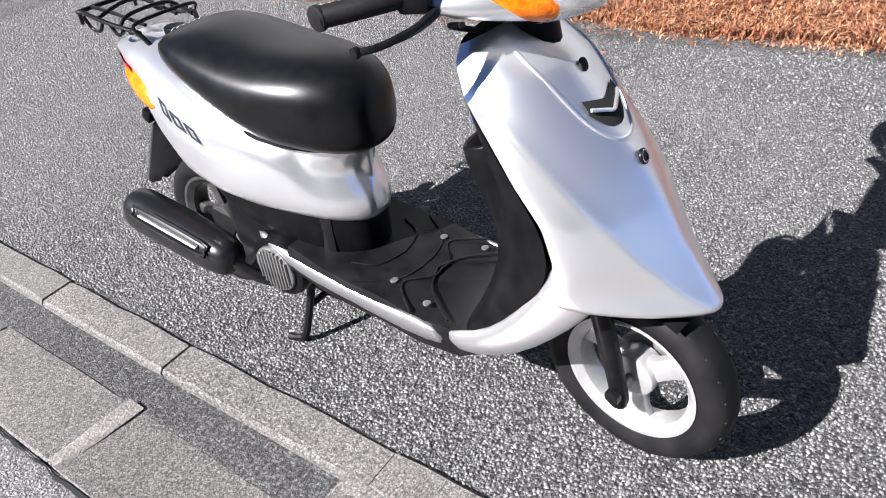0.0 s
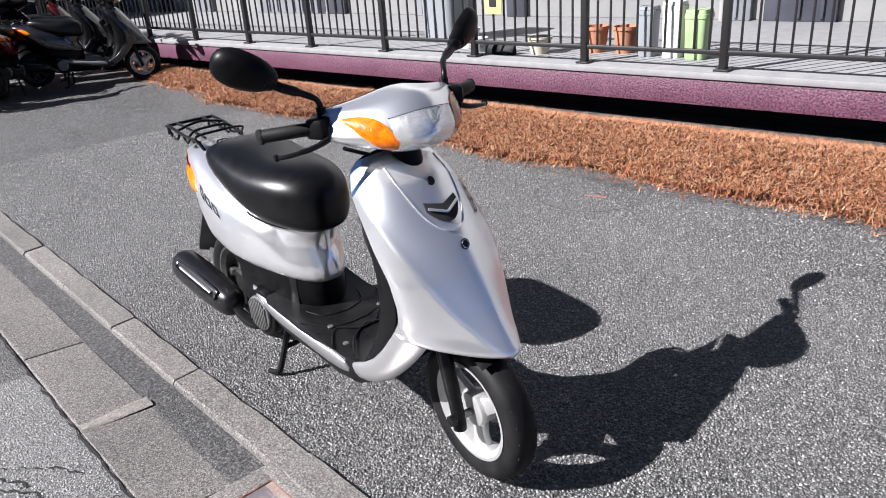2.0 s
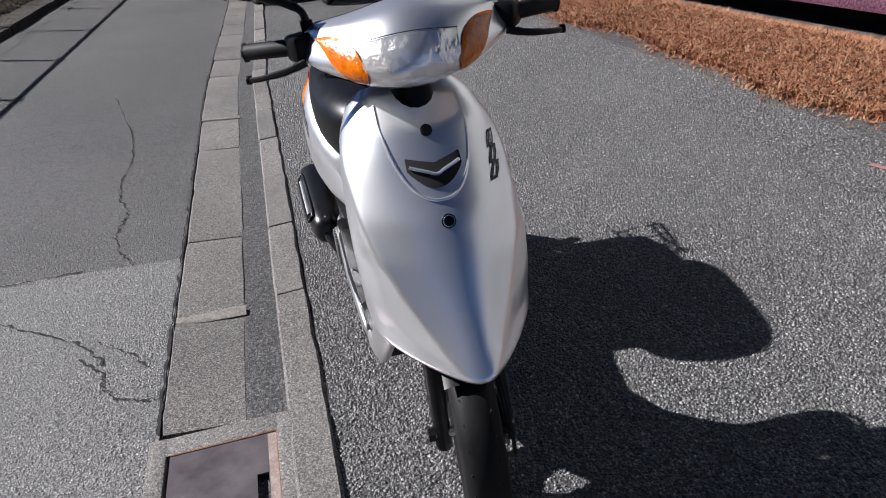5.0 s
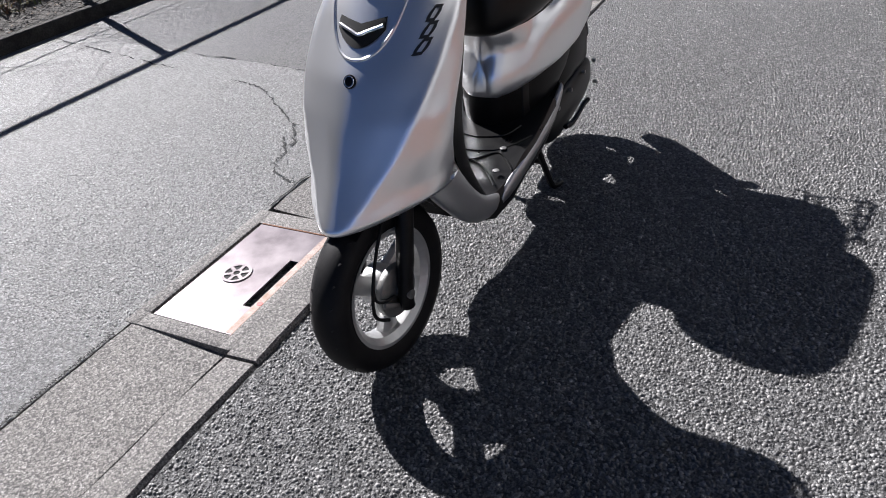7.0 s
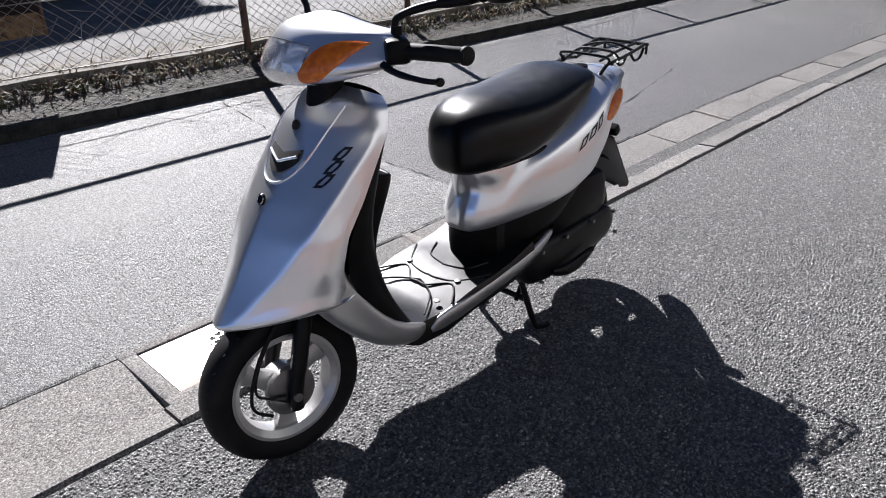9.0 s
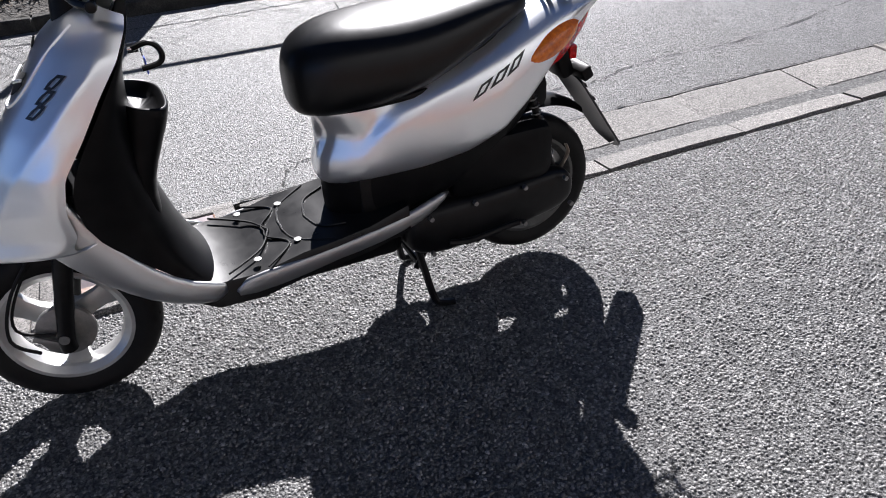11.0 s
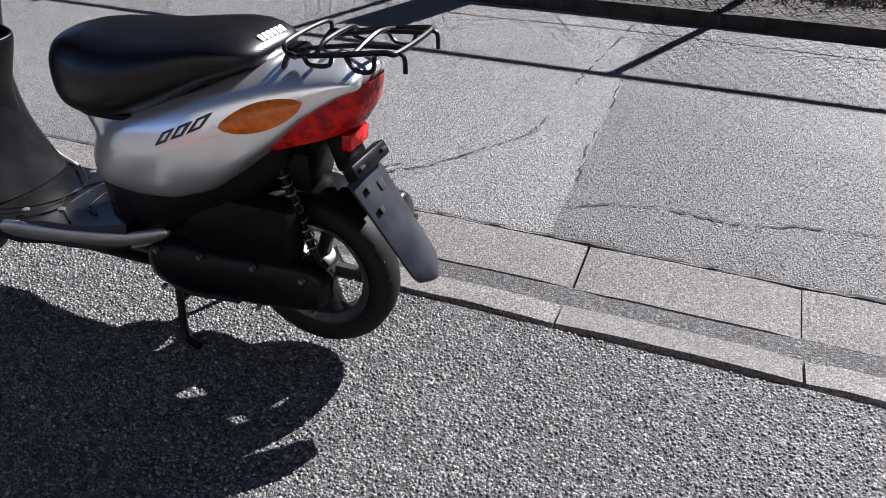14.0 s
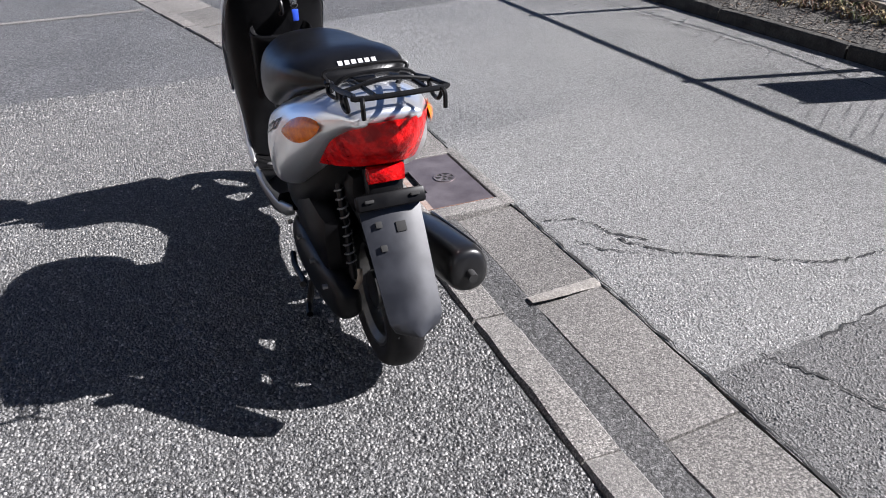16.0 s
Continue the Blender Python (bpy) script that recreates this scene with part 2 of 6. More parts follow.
def part(name, bm, mat, parent=None, label="", m=None, angle=40, smooth=True, subsurf=0):
    bmesh.ops.recalc_face_normals(bm, faces=bm.faces[:])
    me = bpy.data.meshes.new(name)
    for f in bm.faces:
        f.smooth = smooth
    bm.to_mesh(me)
    bm.free()
    if smooth and not subsurf:
        me.set_sharp_from_angle(angle=radians(angle))
    for one in mat if isinstance(mat, (list, tuple)) else (mat,):
        me.materials.append(one)
    ob = new(name, me)
    if subsurf:
        mod = ob.modifiers.new("smooth", "SUBSURF")
        mod.levels = mod.render_levels = subsurf
    if parent:
        ob.parent = parent
    if m:
        ob.matrix_local = m
    if label:
        tagged(ob, label)
    return ob


def thing(name, label, category, m=None, group="", kind=""):
    ob = new(name)
    ob.empty_display_size = 0.1
    if m:
        ob.matrix_world = m
    return tagged(ob, label, category, group, kind)


def loft(rings, closed=True, caps=True, bm=None, wrap=False):
    bm = bm or bmesh.new()
    rows = [[bm.verts.new(p) for p in ring] for ring in rings]
    n = len(rows[0])
    pairs = list(zip(rows, rows[1:])) + ([(rows[-1], rows[0])] if wrap else [])
    for a, b in pairs:
        for i in range(n if closed else n - 1):
            j = (i + 1) % n
            bm.faces.new((a[i], a[j], b[j], b[i]))
    if caps and closed and not wrap:
        bm.faces.new(rows[0][::-1])
        bm.faces.new(rows[-1])
    return bm


def oval(n, p=2.0, start=0.0):
    out = []
    for i in range(n):
        a = start + 2 * math.pi * i / n
        c, s = math.cos(a), math.sin(a)
        out.append((math.copysign(abs(c) ** (2 / p), c), math.copysign(abs(s) ** (2 / p), s)))
    return out


def spline(pts, steps=6, cyclic=False):
    pts = [Vector(p) for p in pts]
    n = len(pts)
    out = []
    for i in range(n if cyclic else n - 1):
        q = [pts[(i + k) % n] if cyclic else pts[min(max(i + k, 0), n - 1)] for k in (-1, 0, 1, 2)]
        for s in range(steps):
            t = s / steps
            out.append(0.5 * (2 * q[1] + (q[2] - q[0]) * t + (2 * q[0] - 5 * q[1] + 4 * q[2] - q[3]) * t * t + (3 * q[1] - q[0] - 3 * q[2] + q[3]) * t ** 3))
    if not cyclic:
        out.append(pts[-1])
    return out


def tube(pts, r, n=8, bm=None, steps=5, cyclic=False, straight=False, squash=1.0):
    path = [Vector(p) for p in pts] if straight else spline(pts, steps, cyclic)
    rings, up = [], None
    for i, p in enumerate(path):
        a = path[i - 1] if (i or cyclic) else p
        b = path[(i + 1) % len(path)] if (i + 1 < len(path) or cyclic) else p
        d = (b - a).normalized()
        if up is None:
            up = Vector((0, 0, 1)) if abs(d.z) < 0.9 else Vector((1, 0, 0))
        side = d.cross(up).normalized()
        up = side.cross(d).normalized()
        rad = r[min(i * len(r) // len(path), len(r) - 1)] if isinstance(r, (list, tuple)) else r
        rings.append([p + side * rad * math.cos(k * 2 * math.pi / n) + up * rad * squash * math.sin(k * 2 * math.pi / n) for k in range(n)])
    return loft(rings, True, True, bm, cyclic)


def block(size, at=(0, 0, 0), bevel=0.0, bm=None, m=None, segments=2):
    bm = bm or bmesh.new()
    made = bmesh.ops.create_cube(bm, size=1)["verts"]
    mat = Matrix.Translation(at) @ (m or Matrix()) @ Matrix.Diagonal((*size, 1))
    bmesh.ops.transform(bm, matrix=mat, verts=made)
    if bevel:
        edges = list({e for v in made for e in v.link_edges})
        bmesh.ops.bevel(bm, geom=edges, offset=bevel, segments=segments, affect="EDGES", profile=0.5)
    return bm


def disc(r, depth, at=(0, 0, 0), axis="y", n=24, bm=None, bevel=0.0, r2=None):
    bm = bm or bmesh.new()
    turn = {"y": Matrix.Rotation(math.pi / 2, 4, "X"), "x": Matrix.Rotation(math.pi / 2, 4, "Y"), "z": Matrix()}[axis]
    made = bmesh.ops.create_cone(bm, cap_ends=True, segments=n, radius1=r, radius2=r if r2 is None else r2, depth=depth)["verts"]
    bmesh.ops.transform(bm, matrix=Matrix.Translation(at) @ turn, verts=made)
    if bevel:
        ends = [e for v in made for e in v.link_edges if len(e.link_faces) == 2 and any(len(f.verts) > 4 for f in e.link_faces)]
        bmesh.ops.bevel(bm, geom=list(set(ends)), offset=bevel, segments=2, affect="EDGES", profile=0.5)
    return bm


def lathe(profile, n=48, bm=None, closed=False):
    """Turns (radius, across) pairs round the y axis."""
    rings = []
    for k in range(n):
        a = 2 * math.pi * k / n
        rings.append([Vector((r * math.cos(a), w, r * math.sin(a))) for r, w in profile])
    return loft(rings, closed, False, bm, True)


def leaf(p0, p1, out, width, bulge, n=12, m=7, power=0.75, skew=0.0, bm=None):
    """A pointed, bulging lens between two tips."""
    p0, p1, out = Vector(p0), Vector(p1), Vector(out).normalized()
    side = (p1 - p0).cross(out).normalized()
    rows = []
    for i in range(n + 1):
        t = i / n
        w = width * max(math.sin(math.pi * t), 0.0) ** power
        mid = p0.lerp(p1, t) + side * skew * math.sin(math.pi * t)
        rows.append([mid + side * w * s + out * (bulge * (1 - s * s) * max(math.sin(math.pi * t), 0) ** 0.6) for s in [2 * j / m - 1 for j in range(m + 1)]])
    return loft(rows, False, False, bm)

# ---------------------------------------------------------------- ground

def kerb_off(x):
    """The kerb bends a little away from the road at both ends."""
    x = max(-16.0, min(12.0, x))
    return 0.23 * max(0.0, min(x, 8.0) - 3.03) + 0.03 * max(0.0, -2.6 - x)


SKEW = -0.015                       # the far side of the road runs slightly off the kerb line


def road_z(y):
    return 0.055 * (-0.25 - y)


def build_ground():
    #          y, z, skewed, material up to the next one
    cols = [(-420, -0.4, 0, 3), (-60, -0.3, 0, 3), (-14.5, -0.25, 0, 3), (-12.5, -0.02, 0, 3), (-8.5, 0.03, 0, 3), (-7.0, 0.20, 0, 3), (-4.2, 0.29, 1, 3), (-3.03, 0.300, 1, 2), (-2.98, 0.262, 1, 2), (-2.80, 0.215, 1, 2),
            (-2.565, 0.180, 1, 2), (-2.555, 0.05, 1, 4), (-2.44, road_z(-2.44), 1, 1), (-1.8, road_z(-1.8), 0, 1), (-0.256, 0.0, 2, 4), (-0.2548, -0.014, 2, 4), (-0.252, -0.07, 2, 4),
            (0.178, -0.07, 2, 4), (0.1805, -0.010, 2, 0), (0.184, 0.0, 2, 0), (3.0, 0.0, 0, 0), (8, 0.0, 0, 0), (60, 0, 0, 0), (420, 0, 0, 0)]
    xs = [-420, -60, -20, -16, -10, -6, -2.6, -1.5, 0.13, 1.5, 3.03, 4.42, 6.5, 8, 12, 14, 20, 60, 420]
    bm = bmesh.new()
    grid = [[bm.verts.new((x, y + (SKEW * max(-14, min(14, x)) if sk == 1 else kerb_off(x) if sk == 2 else 0), z)) for y, z, sk, _ in cols] for x in xs]
    for i in range(len(xs) - 1):
        for j in range(len(cols) - 1):
            f = bm.faces.new((grid[i][j], grid[i + 1][j], grid[i + 1][j + 1], grid[i][j + 1]))
            k = cols[j][3]
            f.material_index = 5 if (k == 1 and xs[i] < 0.1) or (k == 1 and xs[i] > 4.3) or (k == 0 and xs[i] > 6) else k
    ob = part("ground", bm, [M_LOT, M_ROAD, M_SOIL, M_PARK, M_CONC2, M_PATCH], smooth=False)
    return tagged(ob, "grey coarse asphalt yard and paler worn road", "ground", kind="structure")


ground = build_ground()


def ribbon(pts, w, z, mat, name, label, category, jitter=0.008, steps=11):
    rnd = random.Random(name + label)
    path = spline([(x, y, z(x, y)) for x, y in pts], steps)
    bm = bmesh.new()
    rows = []
    for i, p in enumerate(path):
        d = (path[min(i + 1, len(path) - 1)] - path[max(i - 1, 0)])
        side = Vector((-d.y, d.x, 0)).normalized()
        p = p + side * rnd.uniform(-jitter, jitter)
        hw = w * (rnd.uniform(0.08, 0.3) if rnd.random() < 0.35 else rnd.uniform(0.3, 0.85))
        rows.append([Vector((*(p + side * k * hw).xy, 0)) for k in (-1, 1)])
        for v in rows[-1]:
            v.z = z(v.x, v.y)
    loft(rows, False, False, bm)
    return tagged(part(name, bm, mat, smooth=False), label, category, kind="structure")


def lotz(x, y):
    return 0.003


def rz(x, y):
    return road_z(y) + 0.0036


# kerb, gutter and its drain
def strip(y0, y1, z0, z1, depth=0.05):
    """A long bed that follows the kerb's bends."""
    xs = [-30, -16, -12, -8, -5, -2.6, 0, 3.03, 4, 6, 8, 12, 30]
    return loft([[Vector((x, y0 + kerb_off(x), z0)), Vector((x, y1 + kerb_off(x), z1)), Vector((x, y1 + kerb_off(x), z1 - depth)), Vector((x, y0 + kerb_off(x), z0 - depth))] for x in xs])


gutter = tagged(part("gutter", strip(-0.036, 0.080, -0.016, -0.022), M_FILL, smooth=False), "dark asphalt filled gutter strip beside the kerb", "gutter", kind="structure")
kerb = tagged(part("kerb", strip(0.085, 0.175, -0.03, -0.03, 0.03), M_CONC2, smooth=False), "low row of weathered concrete kerb stones", "kerb", kind="structure")
_rnd = random.Random(4)


def stone_mesh(name, length, y0, y1, z0, z1, depth, bevel, seed=1):
    """A kerb or gutter stone: worn top that may fall across its width, chipped along its edges."""
    rnd = random.Random(name + str(seed))
    rings = []
    for i in range(8):
        t = i / 7
        x = -length / 2 + length * t
        end = bevel if i in (0, 7) else 0.0
        a, b = rnd.uniform(0.65, 1.35) * bevel, rnd.uniform(0.65, 1.35) * bevel
        ja, jb = rnd.uniform(-1, 1) * bevel * 0.18, rnd.uniform(-1, 1) * bevel * 0.18
        x += rnd.uniform(-1, 1) * bevel * 0.4 if end else 0
        prof = [(y0 + ja, -depth), (y0 + ja, -a - end), (y0 + ja + a, -end * 0.6), (y1 + jb - b, -end * 0.6), (y1 + jb, -b - end), (y1 + jb, -depth)]
        rings.append([Vector((x, y, z + z0 + (z1 - z0) * (y - y0) / (y1 - y0))) for y, z in prof])
    bm = loft(rings)
    bmesh.ops.recalc_face_normals(bm, faces=bm.faces[:])
    me = bpy.data.meshes.new(name)
    bm.to_mesh(me)
    bm.free()
    me.materials.append(M_CONC)
    return me


M_MORTAR = material("mortar", (0.16, 0.148, 0.132), (0.248, 0.232, 0.212), 0.9, scale=40, bump=0.5, bscale=160, fine=0.25)
STONE = [stone_mesh("kerb_stone", 0.592, 0.075, 0.182, 0.008, 0.014, 0.07, 0.008, k) for k in range(4)]
WIDE_SLAB = [stone_mesh("wide_gutter_slab", 0.592, -0.252, 0.066, 0.004, -0.016, 0.05, 0.006, k) for k in range(3)]
SLAB = [stone_mesh("gutter_slab", 0.592, -0.252, -0.028, 0.004, -0.014, 0.05, 0.006, k) for k in range(3)]


def stones():
    joints = [-15.6 + 0.6 * k for k in range(27)] + [0.58, 1.277, 1.83] + [2.43 + 0.6 * k for k in range(14)]
    for a, b in zip(joints, joints[1:]):
        ob = new("kerb_stone", _rnd.choice(STONE))
        ob.parent = kerb
        ob.matrix_local = pose((a + b) / 2, kerb_off((a + b) / 2) + _rnd.uniform(-0.003, 0.003), _rnd.uniform(-0.003, 0.003), _rnd.uniform(-0.5, 0.5), 0, math.degrees(math.atan2(kerb_off(b) - kerb_off(a), b - a)) + _rnd.uniform(-0.2, 0.2)) @ Matrix.Diagonal(((b - a - 0.006) / 0.592, 1, 1, 1))
    slabs = [-15.6 + 0.6 * k for k in range(29)] + [1.802] + [2.43 + 0.6 * k for k in range(14)]
    for a, b in zip(slabs, slabs[1:]):
        if abs(a - 1.2) < 0.1:
            continue
        ob = new("gutter_slab", _rnd.choice(WIDE_SLAB if a > 1.75 else SLAB))
        ob.parent = gutter
        ob.matrix_local = pose((a + b) / 2, kerb_off((a + b) / 2) + _rnd.uniform(-0.004, 0.004), _rnd.uniform(-0.003, 0.003), _rnd.uniform(-0.6, 0.6), 0, math.degrees(math.atan2(kerb_off(b) - kerb_off(a), b - a)) + _rnd.uniform(-0.2, 0.2)) @ Matrix.Diagonal(((b - a - 0.008) / 0.592, 1, 1, 1))


def mortar():
    """The pale mortar that fills the widest joints of the gutter slabs."""
    for x, w in ((0.622, 0.050), (-1.79, 0.030)):
        rings = [[Vector((x + dx * w / 2 + 0.006 * noise.noise((x, y * 30, dx)), y, z)) for dx, z in ((-1, 0.0), (-0.6, 0.008 - 0.07 * (y + 0.25)), (0.6, 0.008 - 0.07 * (y + 0.25)), (1, 0.0 - 0.05 * (y + 0.25)))] for y in [-0.25 + 0.028 * k for k in range(9)]]
        part("mortar_joint", loft(rings, False, False), M_MORTAR, gutter, "pale mortar filled joint")


def drain():
    d = thing("drain_cover", "square steel drain cover in a rusty concrete frame", "drain cover", pose(1.515, -0.095, 0))
    bm = bmesh.new()
    for size, at in (((0.600, 0.046, 0.05), (0, -0.160, -0.0215)), ((0.595, 0.046, 0.05), (0, 0.160, -0.022)), ((0.07, 0.34, 0.05), (-0.264, 0, -0.0225)), ((0.05, 0.34, 0.05), (0.273, 0, -0.0225))):
        block(size, at, 0.004, bm)
    part("frame", bm, M_CONC, d, "chipped concrete frame")
    # the plate with its slot: four strips round the opening
    bm = bmesh.new()
    z = -0.0035
    for x0, x1, y0, y1 in ((-0.226, 0.245, -0.128, 0.084), (-0.226, 0.245, 0.112, 0.136), (-0.226, -0.085, 0.084, 0.112), (0.135, 0.245, 0.084, 0.112)):
        block((x1 - x0, y1 - y0, 0.006), ((x0 + x1) / 2, (y0 + y1) / 2, z), 0.0, bm)
    part("plate", bm, M_STEEL, d, "grey steel plate", smooth=False)
    part("pit", block((0.47, 0.26, 0.01), (0.01, 0, -0.05)), M_HOLE, d)
    part("rust_edge", block((0.464, 0.022, 0.001), (0.009, 0.125, z + 0.0032)), M_RUST2, d, "rust along the slot")
    part("rim_angle", block((0.484, 0.006, 0.012), (0.009, 0.1395, -0.004), 0.001), M_RUST, d, "rusty steel rim")
    part("rim_angle", block((0.006, 0.262, 0.012), (-0.2295, 0.005, -0.004), 0.001), M_RUST, d, "rusty steel rim")
    part("red_spot", disc(0.009, 0.001, (0.115, 0.127, z + 0.0040), "z", 14), material("red_enamel", (0.44, 0.048, 0.04), rough=0.5), d, "small red mark")
    emblem = part("wheel_emblem", lathe([(0.036, -0.002), (0.044, -0.002), (0.044, 0.002), (0.036, 0.002)], 28, None, True), M_STEEL, d, "cast spoked roundel", pose(0.02, -0.028, z + 0.0045, 90, 0, 0))
    part("emblem_hub", lathe([(0.010, -0.002), (0.016, -0.002), (0.016, 0.002), (0.010, 0.002)], 18, None, True), M_STEEL, emblem)
    for k in range(6):
        a = k * math.pi / 3
        part("emblem_spoke", block((0.022, 0.004, 0.010), (0.026 * math.cos(a), 0, 0.026 * math.sin(a)), 0, None, Matrix.Rotation(-a, 4, "Y")), M_STEEL, emblem)
    part("emblem_ground", disc(0.036, 0.001, (0.02, -0.028, z + 0.0037), "z"), M_HOLE, d)
    return d


# yard and road marks
CRACKS = [
    ("jagged dark crack in the road asphalt", 0.0055, ((0.806, -0.446), (0.66, -0.541), (0.535, -0.70), (0.43, -0.84), (0.372, -0.951), (0.35, -1.10))),
    ("long dark crack along the road", 0.0050, ((0.135, -0.43), (-0.014, -0.505), (-0.228, -0.541), (-0.405, -0.518), (-0.603, -0.574), (-0.84, -0.595), (-1.5, -0.62), (-2.6, -0.85))),
    ("branching dark crack by the drain", 0.0050, ((1.03, -0.28), (1.005, -0.37), (0.927, -0.43), (0.86, -0.445), (0.754, -0.53))),
    ("short dark branch of the crack", 0.0035, ((0.864, -0.318), (0.753, -0.387), (0.664, -0.494))),
    ("short dark crack near the far kerb", 0.0050, ((0.205, -2.40), (0.267, -1.92), (0.312, -1.62), (0.321, -1.457))),
    ("thin dark seam along the road", 0.0035, ((4.6, -2.15), (3.8, -2.18), (2.5, -2.25), (1.8, -2.28), (1.36, -2.235), (0.69, -2.177), (0.245, -2.123), (-0.48, -2.14), (-1.32, -2.124), (-3.0, -2.10))),
    ("crack along the edge of the road patch", 0.0050, ((0.125, -0.618), (0.141, -0.868), (0.134, -1.27), (0.145, -1.587))),
    ("short crooked crack in the road", 0.0040, ((-1.50, -1.75), (-1.72, -1.45), (-1.78, -1.25), (-1.95, -1.05))),
]
for _label, _w, _pts in CRACKS:
    ribbon(_pts, _w * 1.25, rz, M_HOLE, "road_crack", _label, "crack")
for _x0, _x1 in ((-9.0, 1.19), (1.86, 2.4)):
    ribbon([(_x0 + (_x1 - _x0) * k / 24, -0.262 + kerb_off(_x0 + (_x1 - _x0) * k / 24)) for k in range(25)], 0.007, rz, M_HOLE, "road_edge_crack", "ragged dark gap between road and gutter slabs", "crack", 0.005, 14)
M_CHALK = material("worn_mark", (0.194, 0.194, 0.189), (0.122, 0.122, 0.118), 0.9, scale=60, bump=0.6, bscale=90)
ribbon([(1.09, 2.53), (1.25, 2.64)], 0.035, lotz, M_CHALK, "worn_paint_mark", "worn pale mark on the asphalt", "paint mark", 0.006, 8)


def manhole():
    mh = thing("manhole_cover", "round concrete manhole flush with the asphalt", "manhole", pose(0.55, 2.50, 0), kind="structure")
    bm = bmesh.new()
    lathe([(0.288, -0.002), (0.288, 0.0024), (0.312, 0.0024), (0.312, -0.002)], 40, bm, True)
    part("rim", bm, M_LOT, mh, "worn concrete ring", pose(0, 0, 0, 90))
    part("lid", disc(0.283, 0.006, (0, 0, -0.0024), "z", 40), M_LOT, mh, "asphalt filled lid")
    part("red_mark", block((0.12, 0.022, 0.002), (0.06, -0.03, 0.0030), 0, None, Matrix.Rotation(0.3, 4, "Z")), material("red_spray", (0.36, 0.08, 0.064), (0.2, 0.16, 0.16), 0.85, scale=60), mh, "faded red spray mark")


manhole()

# ---------------------------------------------------------------- scooter

COWL = [((1.005, 0.880), (0.948, 0.854), 0.098), ((1.048, 0.858), (0.955, 0.835), 0.124), ((1.105, 0.815), (0.982, 0.789), 0.146), ((1.160, 0.741), (1.030, 0.730), 0.159),
        ((1.218, 0.669), (1.076, 0.665), 0.167), ((1.263, 0.598), (1.126, 0.600), 0.170), ((1.307, 0.521), (1.144, 0.533), 0.167), ((1.347, 0.460), (1.140, 0.482), 0.164), ((1.375, 0.418), (1.155, 0.452), 0.158)]


def cowl_at(s, a, lift=0.0):
    """A point of the front cowl: s runs down its rows, a (degrees) from the middle to an edge."""
    i = min(int(s), len(COWL) - 2)
    t = s - i
    (cu, cz), (eu, ez), w = [tuple(Vector(p).lerp(Vector(q), t)) if isinstance(p, tuple) else p + (q - p) * t for p, q in zip(COWL[i], COWL[i + 1])]
    c, sn = math.cos(radians(a)), math.sin(radians(a))
    k = max(c, 0.0) ** 0.85
    # towards the nose the plan turns from a round bow into a blunt point
    point = 1 - (math.sqrt(sn * sn + 0.05) - math.sqrt(0.05)) / (math.sqrt(1.05) - math.sqrt(0.05))
    b = min(max((s - 2.5) / 4.5, 0.0), 1.0)
    k = k + (point - k) * b * 0.62
    p = Vector((eu + (cu - eu) * k, w * sn, ez + (cz - ez) * k))
    crease = 80 - 13.0 * max(0.0, s - 2.4)           # runs from the upper corner down to the nose
    ridge = math.exp(-abs(abs(a) - crease) / 8.0) * 0.0085 * min(1.0, max(0.0, s - 1.6)) * (1 - 0.5 * max(0.0, s - 7.0))
    out = Vector((c, sn * 0.9, 0.45)).normalized()
    return p + out * (ridge + lift)


def wheel(parent, r, rim_r, width, spokes, at, mat_rim, name):
    w = part(name, lathe([(rim_r - 0.004, -width * 0.33), (rim_r + 0.012, -width * 0.40), (r - 0.035, -width * 0.5), (r - 0.012, -width * 0.42), (r - 0.002, -width * 0.22), (r, 0), (r - 0.002, width * 0.22),
                          (r - 0.012, width * 0.42), (r - 0.035, width * 0.5), (rim_r + 0.012, width * 0.40), (rim_r - 0.004, width * 0.33)], 56), M_RUBBER, parent, "worn black rubber tyre", pose(*at), angle=60)
    part("rim", lathe([(rim_r + 0.003, -width * 0.36), (rim_r + 0.006, -width * 0.40), (rim_r - 0.002, -width * 0.40), (rim_r - 0.016, -width * 0.26), (rim_r - 0.021, 0), (rim_r - 0.016, width * 0.26),
                       (rim_r - 0.002, width * 0.40), (rim_r + 0.006, width * 0.40), (rim_r + 0.003, width * 0.36)], 48), mat_rim, w, "pale cast wheel rim", angle=30)
    bm = bmesh.new()
    for k in range(spokes):
        a = 2 * math.pi * k / spokes + 0.5
        rows = []
        for q, hw, th in ((0.03, 0.030, 0.016), (0.06, 0.024, 0.014), (0.09, 0.024, 0.013), (rim_r - 0.012, 0.034, 0.014)):
            tw = a + 1.2 * (q - 0.03)
            d, t = Vector((math.cos(tw), 0, math.sin(tw))), Vector((-math.sin(tw), 0, math.cos(tw)))
            hw *= 3.4 / (spokes + 0.4)
            rows.append([d * q + t * hw * x + Vector((0, th * y, 0)) for x, y in oval(10, 3.5)])
        loft(rows, True, True, bm)
    part("spokes", bm, mat_rim, w, "cast spokes")
    part("hub", disc(0.048, width * 0.62, (0, 0, 0), "y", 28, None, 0.008), mat_rim, w)
    bm = bmesh.new()
    for k in range(26):
        a = 2 * math.pi * k / 26
        for s in (-1, 1):
            block((0.0045, 0.030, 0.0030), ((r - 0.0072) * math.cos(a + 0.05 * s), s * 0.019, (r - 0.0072) * math.sin(a + 0.05 * s)), 0, bm, Matrix.Rotation(-a, 4, "Y") @ Matrix.Rotation(0.9 * s, 4, "X"))
    part("tread_grooves", bm, M_HOLE, w, smooth=False)
    return w


